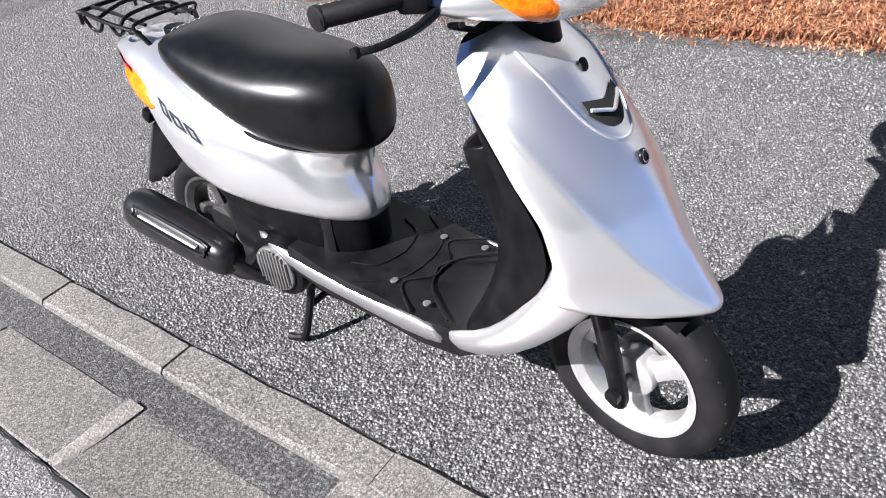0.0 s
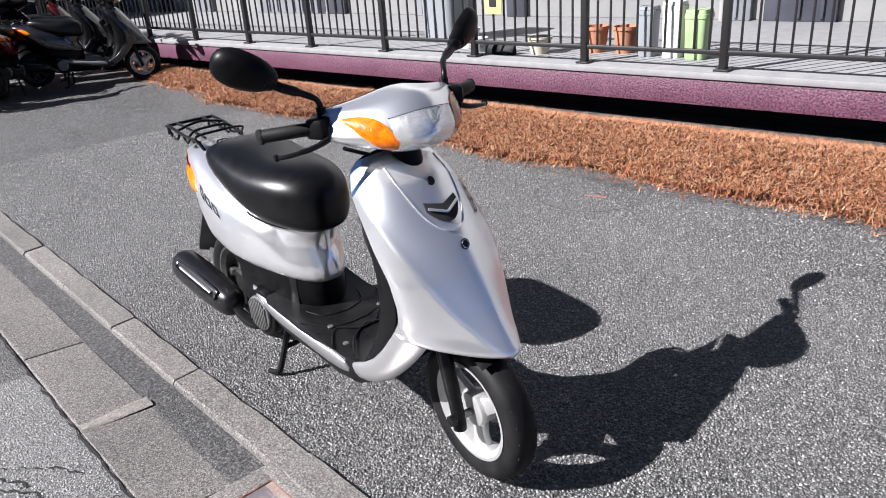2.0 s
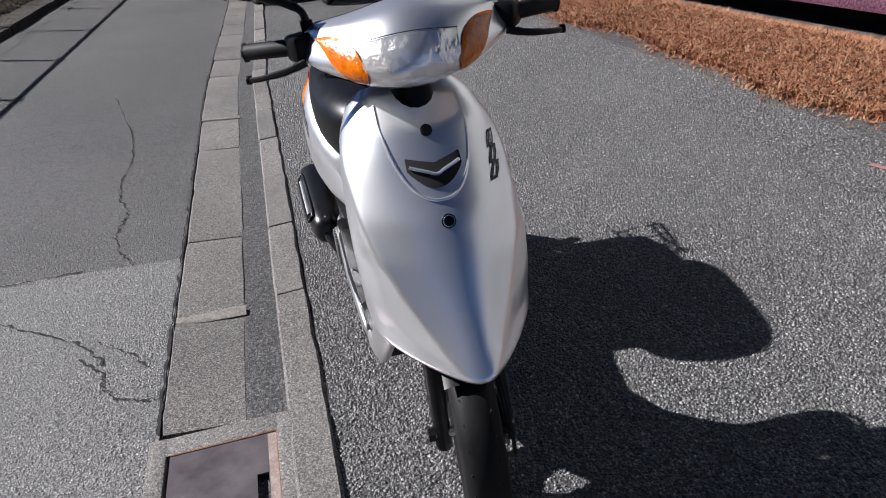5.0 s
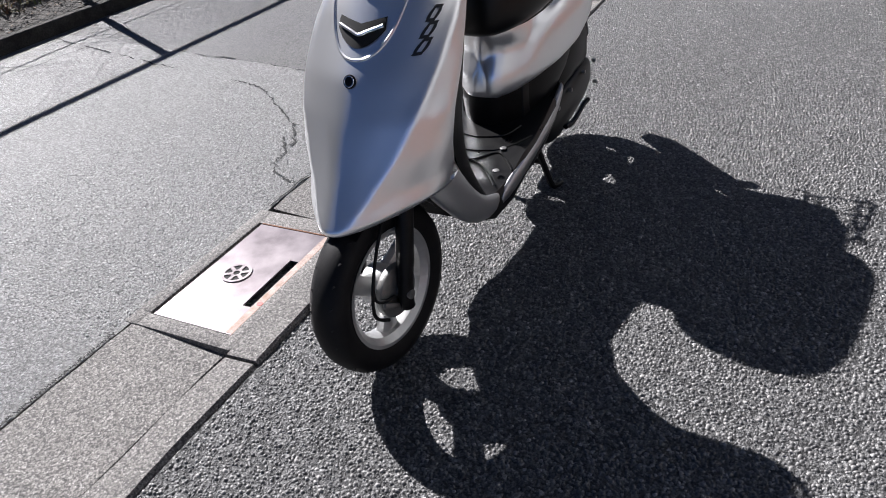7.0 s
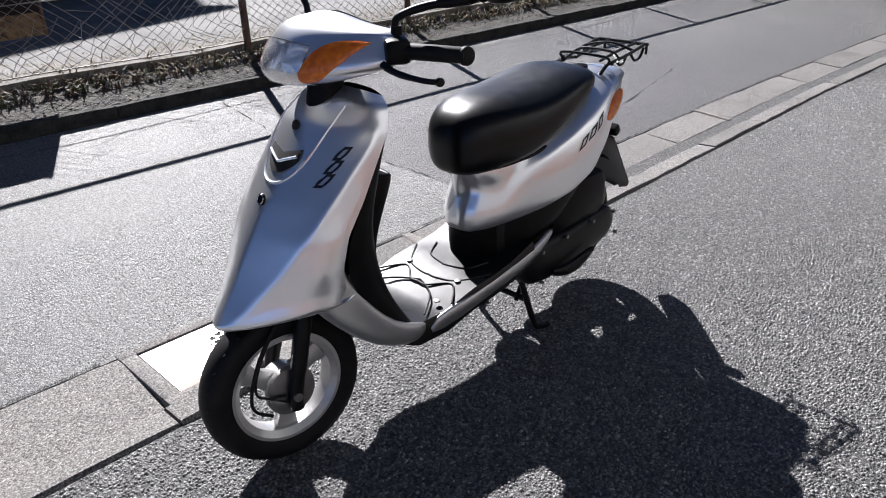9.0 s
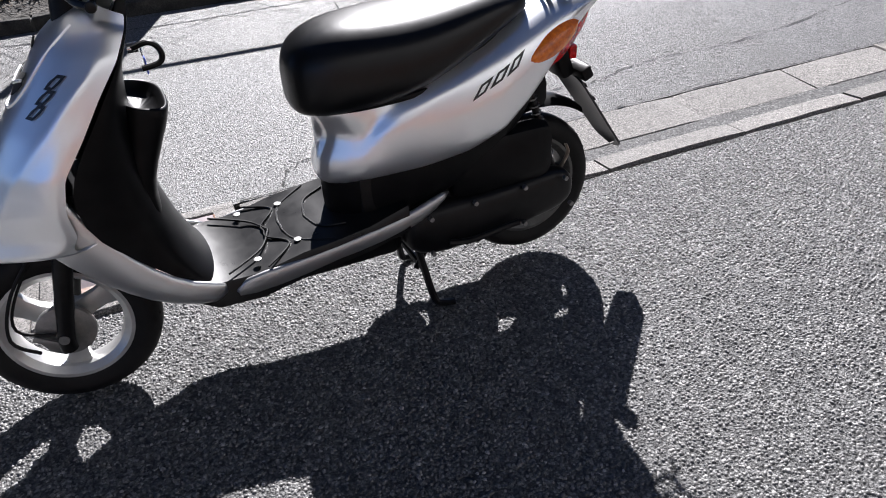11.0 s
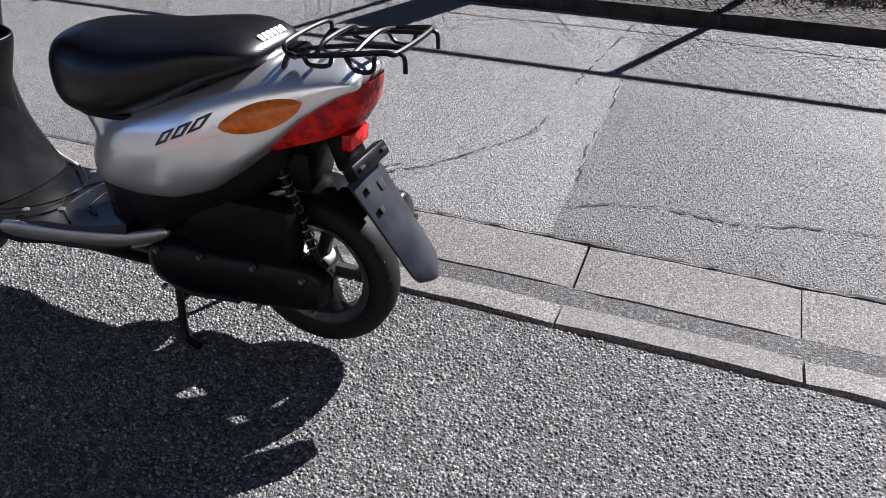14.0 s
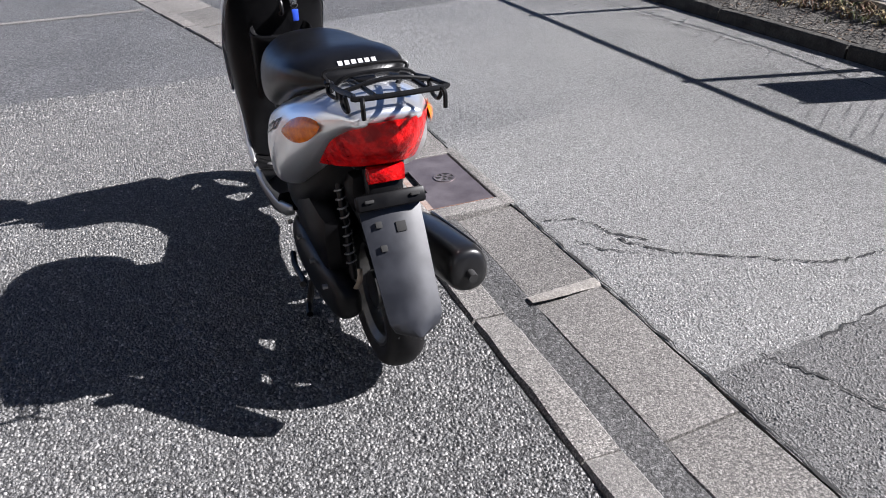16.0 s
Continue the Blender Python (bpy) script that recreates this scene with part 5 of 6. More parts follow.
def car(m, name, label, paint, length, width, height, belt, nose, wheel_r, plate, wheelbase, roof=(0.30, 0.92), dark_sill=False, grille=0.5, shift=0.0):
    """Front towards +x, origin on the ground under the middle."""
    c = thing(name, label, "car", m)
    hl, hw = length / 2, width / 2
    rings = []
    for t, zt, w in ((0.0, belt * 0.86, 0.80), (0.012, belt * 0.95, 0.90), (0.06, belt, 0.97), (0.3, belt, 1.0), (0.6, belt, 1.0), (1 - nose, belt * 0.985, 0.995), (1 - nose * 0.4, belt * 0.93, 0.97), (0.97, belt * 0.84, 0.88), (0.99, belt * 0.75, 0.76), (1.0, belt * 0.62, 0.60)):
        zb = 0.20 if 0.02 < t < 0.98 else 0.27
        rings.append([Vector((-hl + length * t, hw * w * x, (zb + zt) / 2 + (zt - zb) / 2 * y)) for x, y in oval(20, 4.2)])
    body = part("body", loft(rings), paint, c, "", subsurf=1)
    r0, r1 = roof
    cab = [(max(0.015, r0 - 0.16), belt - 0.04, belt + 0.02, 0.90), (r0, belt - 0.05, height - 0.06, 0.86), (r0 + 0.08, belt - 0.05, height - 0.015, 0.85), ((r0 + r1) / 2 - 0.05, belt - 0.05, height, 0.85), (r1 - 0.26, belt - 0.05, height - 0.03, 0.86), (r1 - 0.19, belt - 0.05, height - 0.09, 0.87), (r1, belt - 0.05, belt + 0.0, 0.90)]
    rings = []
    for t, zb, zt, w in cab:
        rings.append([Vector((-hl + length * t, hw * w * x * (1 - 0.13 * (y + 1) / 2), (zb + zt) / 2 + (zt - zb) / 2 * y)) for x, y in oval(20, 5)])
    part("windows", loft(rings), M_GLASS, c, "dark tinted windows", subsurf=1)
    rings = []
    for t, zt, w in ((r0 - 0.02, height - 0.05, 0.72), (r0 + 0.08, height - 0.002, 0.735), ((r0 + r1) / 2 - 0.05, height + 0.012, 0.735), (r1 - 0.26, height - 0.02, 0.735), (r1 - 0.20, height - 0.075, 0.73)):
        rings.append([Vector((-hl + length * t, hw * w * x, zt - 0.02 + 0.025 * y)) for x, y in oval(14, 3)])
    part("roof", loft(rings), paint, c, "", subsurf=1)
    for s in (-1, 1):
        for t, lean in ((r0 + 0.01, 0.0), ((r0 + r1) / 2 - 0.06, 0.0), (r1 - 0.10, 0.55)):
            x = -hl + length * t
            part("pillar", tube([(x + 0.12 * lean, s * hw * 0.885, belt - 0.02), (x - 0.42 * lean, s * hw * 0.755, height - 0.05)], 0.035, 8, straight=True), paint, c)
        part("door_mirror", block((0.10, 0.18, 0.12), (-hl + length * (r1 - 0.10), s * (hw + 0.06), belt + 0.05), 0.03), paint, c)
        part("door_handle", block((0.16, 0.02, 0.03), (0.05 - 0.1 * length / 4, s * (hw - 0.002), belt - 0.12), 0.008), paint, c)
        part("headlamp", leaf((hl - 0.50 * nose * length * 0.55, s * hw * 0.93, belt * 0.88), (hl - 0.06, s * hw * 0.52, belt * 0.74), (0.8, s * 0.45, 0.4), 0.085, 0.05, 10, 6), M_LAMPW, c, "clear swept headlamp")
        part("fog_trim", block((0.05, 0.20, 0.07), (hl - 0.10, s * hw * 0.68, 0.36), 0.02), M_GRILLE, c)
        if dark_sill:
            part("sill_trim", block((length * 0.62, 0.03, 0.16), (0, s * (hw - 0.005), 0.28), 0.012), M_GRILLE, c, "black plastic sill trim")
        for q in (-1, 1):
            wx = q * wheelbase / 2 + shift
            w = part("wheel", disc(wheel_r, 0.20, (wx, s * (hw - 0.09), wheel_r), "y", 32, None, 0.03), M_RUBBER, c, "black tyre")
            part("wheel_arch", lathe([(wheel_r + 0.005, -0.01), (wheel_r + 0.055, -0.008), (wheel_r + 0.06, 0.01), (wheel_r + 0.005, 0.012)], 32, None, True), M_GRILLE, c, "", pose(wx, s * (hw - 0.006), wheel_r + 0.01))
            bm = disc(wheel_r * 0.66, 0.02, (0, 0, 0), "y", 28, None, 0.004)
            rim = part("rim", bm, M_GRILLE, w, "", pose(wx, s * (hw + 0.008), wheel_r))
            bm = bmesh.new()
            for k in range(5):
                a = 2 * math.pi * k / 5 + 0.3
                for da in (-0.16, 0.16):
                    block((wheel_r * 0.58, 0.022, 0.026), (wheel_r * 0.33 * math.cos(a + da * 0.5), s * 0.012, wheel_r * 0.33 * math.sin(a + da * 0.5)), 0.004, bm, Matrix.Rotation(-(a + da), 4, "Y"))
            lathe([(wheel_r * 0.60, s * 0.002), (wheel_r * 0.67, s * 0.002), (wheel_r * 0.67, s * 0.018), (wheel_r * 0.60, s * 0.018)], 28, bm, True)
            part("spokes", bm, M_ALU, rim, "alloy spokes")
    part("grille", block((0.05, width * grille, 0.13), (hl - 0.045, 0, belt * 0.66), 0.02), M_GRILLE, c, "black radiator grille")
    part("grille_bar", block((0.03, width * grille * 1.1, 0.035), (hl - 0.012, 0, belt * 0.72), 0.01), M_CHROME, c, "bright bar with an emblem")
    part("lower_intake", block((0.06, width * 0.62, 0.12), (hl - 0.05, 0, 0.30), 0.02), M_GRILLE, c, "black lower intake")
    pl = part("number_plate", block((0.012, 0.33, 0.165), (hl + 0.006, 0, 0.475), 0.004), plate, c, "number plate with plain bars")
    part("plate_bar", block((0.004, 0.20, 0.055), (hl + 0.013, 0.02, 0.452), 0), M_LOGO, pl, "", smooth=False)
    part("plate_bar", block((0.004, 0.14, 0.022), (hl + 0.013, 0, 0.525), 0), M_LOGO, pl, "", smooth=False)
    return c


def parking():
    white = material("white_car_paint", (0.86, 0.86, 0.86), rough=0.25, coat=0.8)
    maroon = material("maroon_car_paint", (0.024, 0.0032, 0.0048), rough=0.2, metal=0.2, coat=0.9)
    blue = material("blue_car_paint", (0.016, 0.056, 0.16), rough=0.22, metal=0.4, coat=0.9)
    silver = material("pale_car_paint", (0.496, 0.52, 0.544), rough=0.24, metal=0.4, coat=0.8)
    h = math.radians(168)
    fw = Vector((2.82, -7.50))
    d = Vector((math.cos(h), math.sin(h)))
    ctr = fw - d * 1.44 + Vector((d.y, -d.x)) * -0.80
    car(pose(ctr.x, ctr.y, 0.15, 0, 0, 168), "crossover_car", "white crossover car with black sill trim", white, 4.2, 1.79, 1.55, 0.98, 0.26, 0.345, M_PLATEW, 2.64, (0.18, 0.78), True, 0.5, 0.12)
    car(pose(0.20, -10.40, 0.0, 0, 0, 90), "kei_van", "dark red kei minivan with a yellow plate", maroon, 3.39, 1.475, 1.79, 1.02, 0.17, 0.28, M_PLATEY, 2.45, (0.06, 0.96))
    car(pose(-1.39, -11.07, 0.0, 0, 0, 100), "kei_car", "small white kei car with a yellow plate", white, 3.39, 1.475, 1.52, 0.95, 0.20, 0.28, M_PLATEY, 2.42, (0.10, 0.90))
    car(pose(-4.65, -12.58, -0.02, 0, 0, 164), "hatchback_car", "dark blue hatchback car", blue, 4.37, 1.79, 1.46, 0.92, 0.25, 0.32, M_PLATEW, 2.64, (0.22, 0.78), False, 0.62)
    car(pose(-7.6, -14.0, -0.22, 0, 0, 148), "saloon_car", "pale silver hybrid saloon car", silver, 4.5, 1.75, 1.49, 0.90, 0.24, 0.31, M_PLATEW, 2.7, (0.20, 0.80))
    # the block behind the cars, whose shade lies over half the parking ground
    b = thing("apartment_block", "plain dark grey apartment block behind the cars", "building", pose(4.9, -16.34, -0.1, 0, 0, 23))
    wall = material("block_wall", (0.08, 0.08, 0.084), (0.12, 0.118, 0.116), 0.85, scale=1.5, bump=0.2, bscale=90)
    part("wall", block((19, 10, 9.0), (0, 0, 4.5), 0.02), wall, b, "dark rendered wall")
    part("roof_edge", block((19.4, 10.4, 0.25), (0, 0, 9.12), 0.03), M_CONC2, b, "concrete roof edge")
    for k in range(6):
        for z in (1.2, 4.0, 6.6):
            w = part("window", block((1.7, 0.10, 1.2), (-8 + 3.1 * k, 5.0, z + 0.3), 0.01), M_GRILLE, b, "dark window")
            part("pane", block((1.56, 0.02, 1.06), (-8 + 3.1 * k, 5.055, z + 0.3), 0), M_GLASS, w)
    tagged(part("boundary_wall", block((26, 0.2, 1.9), (-20, -19, 0.6), 0.01), M_CONC2), "low dark boundary wall beyond the cars", "wall", kind="structure")


# ---------------------------------------------------------------- yard side: planting strip, terrace, house

TERRACE = pose(0.0, 3.91, 0.40, 0, 0, 6.75)   # the terrace runs a little askew to the kerb


def level(x, y, z=0.0):
    """A pose on the terrace: along its edge, back from it, above its deck."""
    return TERRACE @ pose(x, y, z)


def terrace_y(x):
    return 3.91 + 0.1184 * x


M_TERR = material("speckled_purple", (0.076, 0.024, 0.0456), (0.1, 0.0376, 0.064), 0.55, scale=4, bump=0.4, bscale=70, fine=0.8)
M_LEDGE = material("pale_ledge", (0.176, 0.176, 0.179), (0.225, 0.225, 0.225), 0.7, scale=8, bump=0.2, bscale=120)
M_RAIL = material("railing_black", (0.008, 0.008, 0.0088), rough=0.45)


def edge_y(x):
    return 2.78 + 0.05 * math.sin(x * 2.3) + 0.04 * math.sin(x * 5.1) + 0.13 * max(0, x - 0.7) - 0.06 * min(max(0, -x - 1.0), 3.0) + 0.10 * max(0, -x - 4.2)


def planting():
    earth = material("needle_litter", (0.0976, 0.0368, 0.0184), (0.219, 0.0976, 0.0488), 0.95, scale=30, bump=1.0, bscale=110, fine=0.5)
    bm = bmesh.new()
    rows = []
    for i in range(150):
        x = -9.5 + 0.12 * i
        e = edge_y(x) + random.uniform(-0.02, 0.02)
        rows.append([Vector((x, e + (terrace_y(x) + 0.05 - e) * t, 0.002 + (0.02 if t > 0.1 else 0.0) + 0.085 * math.sin(min(1, t * 1.35) * math.pi * 0.62) * (1 - 0.9 * min(max((t - 0.6) / 0.3, 0), 1)) + 0.02 * noise.noise((x * 3, t * 4, 0)) * (1 if t > 0.05 else 0))) for t in (0, 0.06, 0.15, 0.3, 0.45, 0.6, 0.8, 1.0)])
    tagged(part("planting_bed", loft(rows, False, False, bm), earth), "bed of reddish brown dry litter", "planting bed", kind="structure")
    mats = [material("dry_" + n, c, rough=0.85) for n, c in (("orange", (0.304, 0.114, 0.049)), ("tan", (0.334, 0.160, 0.080)), ("brown", (0.167, 0.057, 0.027)), ("pale", (0.395, 0.228, 0.129)))]

    def area(rng):
        x = rng.uniform(-7.6, 6.0) if rng.random() < 0.35 else rng.uniform(-4.0, 3.0)
        e = edge_y(x)
        return x, e + (terrace_y(x) - 0.12 - e) * rng.beta(1.15, 1.15)

    def zf(x, y):
        e = edge_y(x)
        t = (y - e) / (terrace_y(x) + 0.05 - e)
        return 0.085 * math.sin(min(1, t * 1.35) * math.pi * 0.62) * (1 - 0.9 * min(max((t - 0.6) / 0.3, 0), 1)) + 0.012
    tufts("dry_ground_cover", 30000, area, 0.056, mats, "orange brown dry ground cover plants", "ground cover", 5, zf, 0.8, 0.0028, 6)

    def loose(rng):
        x = rng.uniform(-6, 4)
        return x, edge_y(x) - abs(rng.normal(0, 0.05))
    tufts("fallen_needles", 900, loose, 0.02, mats, "loose brown needles on the asphalt edge", "litter", 6, lambda x, y: 0.009, 1.6, 0.003, 3)


def terrace():
    t = tagged(part("terrace", block((26, 3.4, 0.045), (0, 1.7, -0.0225), 0.006), M_LEDGE, None, "", level(-5, 0)), "pale concrete terrace deck above the bed", "terrace", kind="structure")
    part("fascia", block((26, 0.12, 0.175), (0, 0.075, -0.1345), 0.004), M_TERR, t, "speckled purple rendered face")
    # the deep shade below the deck is put in as a black block
    tagged(part("terrace_shade_block", block((26, 2.6, 0.40), (0, 1.75, -0.26)), M_HOLE, None, "", level(-5, 0)), "black recessed block painting the shade under the terrace", "wall", kind="structure")
    r = thing("terrace_railing", "black steel railing with upright bars", "railing", level(-5, 0.10))
    xs = [-3.70 + 1.045 * k for k in range(-6, 9)]
    for x in xs:
        part("post", block((0.05, 0.05, 1.1), (x + 5, 0, 0.55), 0.004), M_RAIL, r)
        part("post_foot", block((0.10, 0.10, 0.015), (x + 5, 0, 0.008), 0.003), M_RAIL, r)
    for z in (0.12, 1.08):
        part("rail", block((xs[-1] - xs[0], 0.035, 0.03), ((xs[0] + xs[-1]) / 2 + 5, 0, z), 0.004), M_RAIL, r)
    bar = None
    for x in xs[:-1]:
        for k in range(1, 10):
            if bar is None:
                bar = part("bar", block((0.014, 0.014, 0.95), (0, 0, 0), 0.002), M_RAIL, r, "", pose(x + 5 + 1.045 * k / 10, 0, 0.60))
            else:
                ob = new("bar", bar.data)
                ob.parent = r
                ob.matrix_local = pose(x + 5 + 1.045 * k / 10, 0, 0.60)


def house():
    siding = material("white_siding", (0.202, 0.202, 0.197), (0.24, 0.24, 0.235), 0.6, scale=2, bump=0.1, bscale=150)
    dark = material("dark_door_panel", (0.028, 0.0296, 0.04), (0.048, 0.0496, 0.064), 0.5, scale=3)
    grey = material("grey_shutter", (0.176, 0.184, 0.2), (0.224, 0.232, 0.248), 0.5, 0.2, scale=3)
    h = thing("house", "white clad house with dark doors behind the terrace", "house", level(-5, 2.7))
    part("wall", block((26, 0.3, 5.6), (0, 0.15, 2.8), 0.01), siding, h, "white siding wall")
    part("roof", block((27, 1.6, 0.25), (0, 0.1, 5.7), 0.03), M_CONC2, h, "grey roof edge")
    for x, w, m, lab in ((-2.24, 1.45, grey, "grey slatted shutter"), (-1.18, 0.50, dark, "dark door"), (2.04, 0.26, dark, "narrow dark panel"), (4.64, 0.26, grey, "grey panel"), (5.21, 0.64, dark, "dark slatted door"), (6.60, 0.55, dark, "dark sliding door"), (-5.75, 0.35, dark, "dark opening"), (-4.50, 0.45, grey, "grey shutter"), (0.60, 0.30, grey, "grey shutter")):
        d = part("door", block((w, 0.08, 2.1), (x, -0.03, 1.05), 0.01), m, h, lab)
        for k in range(int(w / 0.2)):
            part("slat", block((0.03, 0.03, 2.0), (x - w / 2 + 0.12 + 0.2 * k, -0.08, 1.03), 0.004), m, d)
    for x in (-7.4, -1.3, 1.2, 4.5):
        part("pipe", tube([(x, -0.06, 0), (x, -0.06, 5.5)], 0.035, 10, straight=True), siding, h, "white downpipe")


def pot(m, r, h, mat, label, plant=None, name="plant_pot"):
    p = thing(name, label, "pot", m)
    bm = bmesh.new()
    lathe([(0.0, 0), (r * 0.72, 0), (r * 0.98, h * 0.88), (r * 1.06, h * 0.88), (r * 1.06, h), (r * 0.94, h), (r * 0.9, h * 0.85), (0, h * 0.85)], 24, bm)
    part("vessel", bm, mat, p, "", pose(0, 0, 0, 90))
    return p


def terrace_things():
    terra = material("terracotta", (0.288, 0.112, 0.056), (0.368, 0.16, 0.088), 0.8, scale=12)
    white = material("white_plastic", (0.576, 0.576, 0.56), rough=0.4)
    green = material("green_plastic", (0.24, 0.336, 0.16), (0.288, 0.384, 0.2), 0.45, scale=8)
    cream = material("cream_ceramic", (0.44, 0.4, 0.304), (0.496, 0.456, 0.368), 0.5, scale=8)
    grey = material("grey_plastic", (0.208, 0.224, 0.24), rough=0.4)
    for x, y, r, hh, mt, lab in ((-0.74, 0.59, 0.115, 0.24, terra, "tall terracotta plant pot"), (-0.50, 0.62, 0.115, 0.24, terra, "tall terracotta plant pot"), (-1.16, 0.40, 0.12, 0.16, cream, "round cream plant pot"),
                                 (-1.99, 0.51, 0.12, 0.20, white, "white plastic plant pot"), (-1.74, 0.32, 0.10, 0.14, white, "small white plant pot")):
        pot(level(x, y), r * 0.85, hh * 0.85, mt, lab)
    for x, y, w, hh, mt, lab in ((-0.26, 0.52, 0.16, 0.36, grey, "grey upright plastic bin"), (-0.06, 0.53, 0.18, 0.40, white, "white upright plastic bin"), (0.13, 0.51, 0.20, 0.34, green, "pale green plastic bin"), (-2.53, 0.88, 0.5, 0.75, grey, "grey storage box on the terrace")):
        w, hh = w * 0.85, hh * 0.85
        b = thing("storage_bin", lab, "bin", level(x, y))
        rings = [[Vector((w / 2 * k * u, w / 2 * k * v, z)) for u, v in oval(20, 5)] for z, k in ((0, 0.85), (0.01, 0.9), (hh, 1.0), (hh, 1.06), (hh + 0.03, 1.06), (hh + 0.035, 0.95))]
        part("body", loft(rings), mt, b)
        part("lid", loft([[Vector((w / 2 * k * u, w / 2 * k * v, z)) for u, v in oval(20, 5)] for z, k in ((hh + 0.036, 1.0), (hh + 0.06, 0.96))]), mt, b)
    sh = thing("black_shoes", "pair of black shoes on the pale terrace", "shoes", level(-1.49, 0.30))
    for k in (0, 1):
        part("shoe", loft([[Vector((0.10 * u - 0.06 + 0.14 * k, 0.04 * v * w - 0.03 * k, z)) for u, v in oval(14, 2.4)] for z, w in ((0, 1), (0.03, 1.0), (0.06, 0.7), (0.075, 0.4))]), M_RUBBER, sh)
    sg = thing("hanging_sign", "yellow card with dark bars hung on the railing", "sign", level(-1.38, 0.07, 0.52))
    card = part("card", block((0.16, 0.006, 0.34), (0, 0, 0), 0.002), material("yellow_card", (0.64, 0.544, 0.176), rough=0.6), sg)
    for k in range(3):
        part("text_bar", block((0.07, 0.002, 0.06), (0.0, -0.0045, 0.09 - 0.09 * k), 0), M_LOGO, card, "", smooth=False)


def parked_bikes():
    white = material("pearl_paint", (0.70, 0.71, 0.73), rough=0.25, metal=0.3, coat=0.8)
    black = material("black_paint", (0.012, 0.012, 0.014), rough=0.2, coat=0.9)
    wine = material("wine_paint", (0.10, 0.012, 0.014), rough=0.2, coat=0.9)
    scooter(pose(-6.95, 0.66, 0, 0, 0, 15), white, "parked_scooter", "pale silver scooter parked beside dark ones", False, False, "row of parked scooters")
    first = scooter(pose(-6.75, 1.72, 0, 0, 0, 58), black, "parked_scooter", "black scooter parked in a row", False, False, "row of parked scooters")
    second = scooter(pose(-6.25, 1.22, 0, 0, 0, 146), wine, "parked_scooter", "dark red scooter parked with its tail to the yard", False, False, "row of parked scooters")
    for x, y, a in ((-7.35, 1.85, 62), (-7.95, 1.75, 60), (-8.30, 0.40, 40), (-7.70, -0.15, 18)):
        copy_thing(first, pose(x, y, 0, 0, 0, a))
    copy_thing(second, pose(-6.55, 0.95, 0, 0, 0, 150))
    copy_thing(second, pose(-8.50, 1.60, 0, 0, 0, 66))


def shop():
    b = thing("shop_building", "dark low shop building behind the parked scooters", "building", pose(-15.5, 3.0, 0))
    part("wall", block((6, 16, 4.2), (0, 0, 2.1), 0.02), material("shop_wall", (0.04, 0.0384, 0.04), (0.072, 0.068, 0.068), 0.8, scale=2), b, "dark shop wall")
    part("roof", block((6.6, 16.6, 0.2), (0, 0, 4.3), 0.02), M_CONC2, b)
    for y, w, m, lab in ((-5.5, 1.6, M_GLASS, "dark shop window"), (-3.0, 1.6, M_GLASS, "dark shop window"), (0.5, 2.2, M_GLASS, "dark shop window"), (3.6, 1.6, M_GLASS, "dark shop window")):
        w_ = part("window", block((0.08, w, 1.7), (3.02, y, 1.35), 0.01), m, b, lab)
        part("window_frame", tube([(3.07, y - w / 2, 0.5), (3.07, y + w / 2, 0.5), (3.07, y + w / 2, 2.2), (3.07, y - w / 2, 2.2)], 0.03, 6, cyclic=True, straight=True), M_LEDGE, w_)
    part("signboard", block((0.06, 3.2, 0.7), (3.05, -4.2, 2.9), 0.01), material("sign_orange", (0.44, 0.176, 0.04), (0.4, 0.24, 0.08), 0.5, scale=2), b, "faded orange signboard")


shop()
far_bank()
chain_fence()
rusty_box()
parking()
planting()
terrace()
house()
terrace_things()
parked_bikes()

# growth on the bank
_dry = [material("straw", (0.255, 0.206, 0.11), rough=0.85), material("dull_green", (0.0608, 0.0728, 0.0216), rough=0.8), material("dead_stalk", (0.134, 0.0912, 0.0544), rough=0.85), material("leaf_brown", (0.0912, 0.0488, 0.0272), rough=0.85), material("stone_chip", (0.146, 0.14, 0.13), rough=0.9)]


def _bank_area(rng):
    x = rng.uniform(-9, 6)
    return x, far_line(-2.90 + rng.normal(0, 0.06), x)


def _behind_area(rng):
    x = rng.uniform(-9, 6)
    return x, far_line(-3.10 - abs(rng.normal(0, 0.35)), x)


def _front_area(rng):
    x = rng.uniform(-9, 6)
    return x, far_line(-2.72 + rng.uniform(-0.16, 0.16), x)


def _bank_z(x, y):
    d = y - SKEW * x
    return float(np.interp(d, [-12, -7, -4.2, -3.03, -2.98, -2.80, -2.565], [0.0, 0.20, 0.29, 0.300, 0.262, 0.215, 0.180]))


tufts("bank_weeds", 2600, _bank_area, 0.07, _dry, "low dry weeds and moss on the bank", "weeds", 21, _bank_z, 0.8, 0.004, 4)
tufts("dry_grass", 9000, _behind_area, 0.024, [_dry[0], _dry[0], _dry[2]], "straw coloured dry grass behind the fence", "grass", 22, _bank_z, 1.3, 0.002, 4)
tufts("leaf_litter", 8000, _front_area, 0.014, [_dry[2], _dry[3], _dry[4], _dry[4]], "dead leaves and stone chips on the bank soil", "litter", 23, _bank_z, 1.6, 0.006, 3)

# seam of pale stone across the yard's far end
tagged(part("yard_edge_strip", loft([[Vector((5.62 - 0.02 * (y - 0.85) + w, y, 0.004)) for w in (-0.04, 0.04)] for y in (0.83, 2, 4, 8)], False, False), M_CONC, smooth=False), "pale concrete strip across the yard", "edging strip", kind="structure")
stones()
mortar()


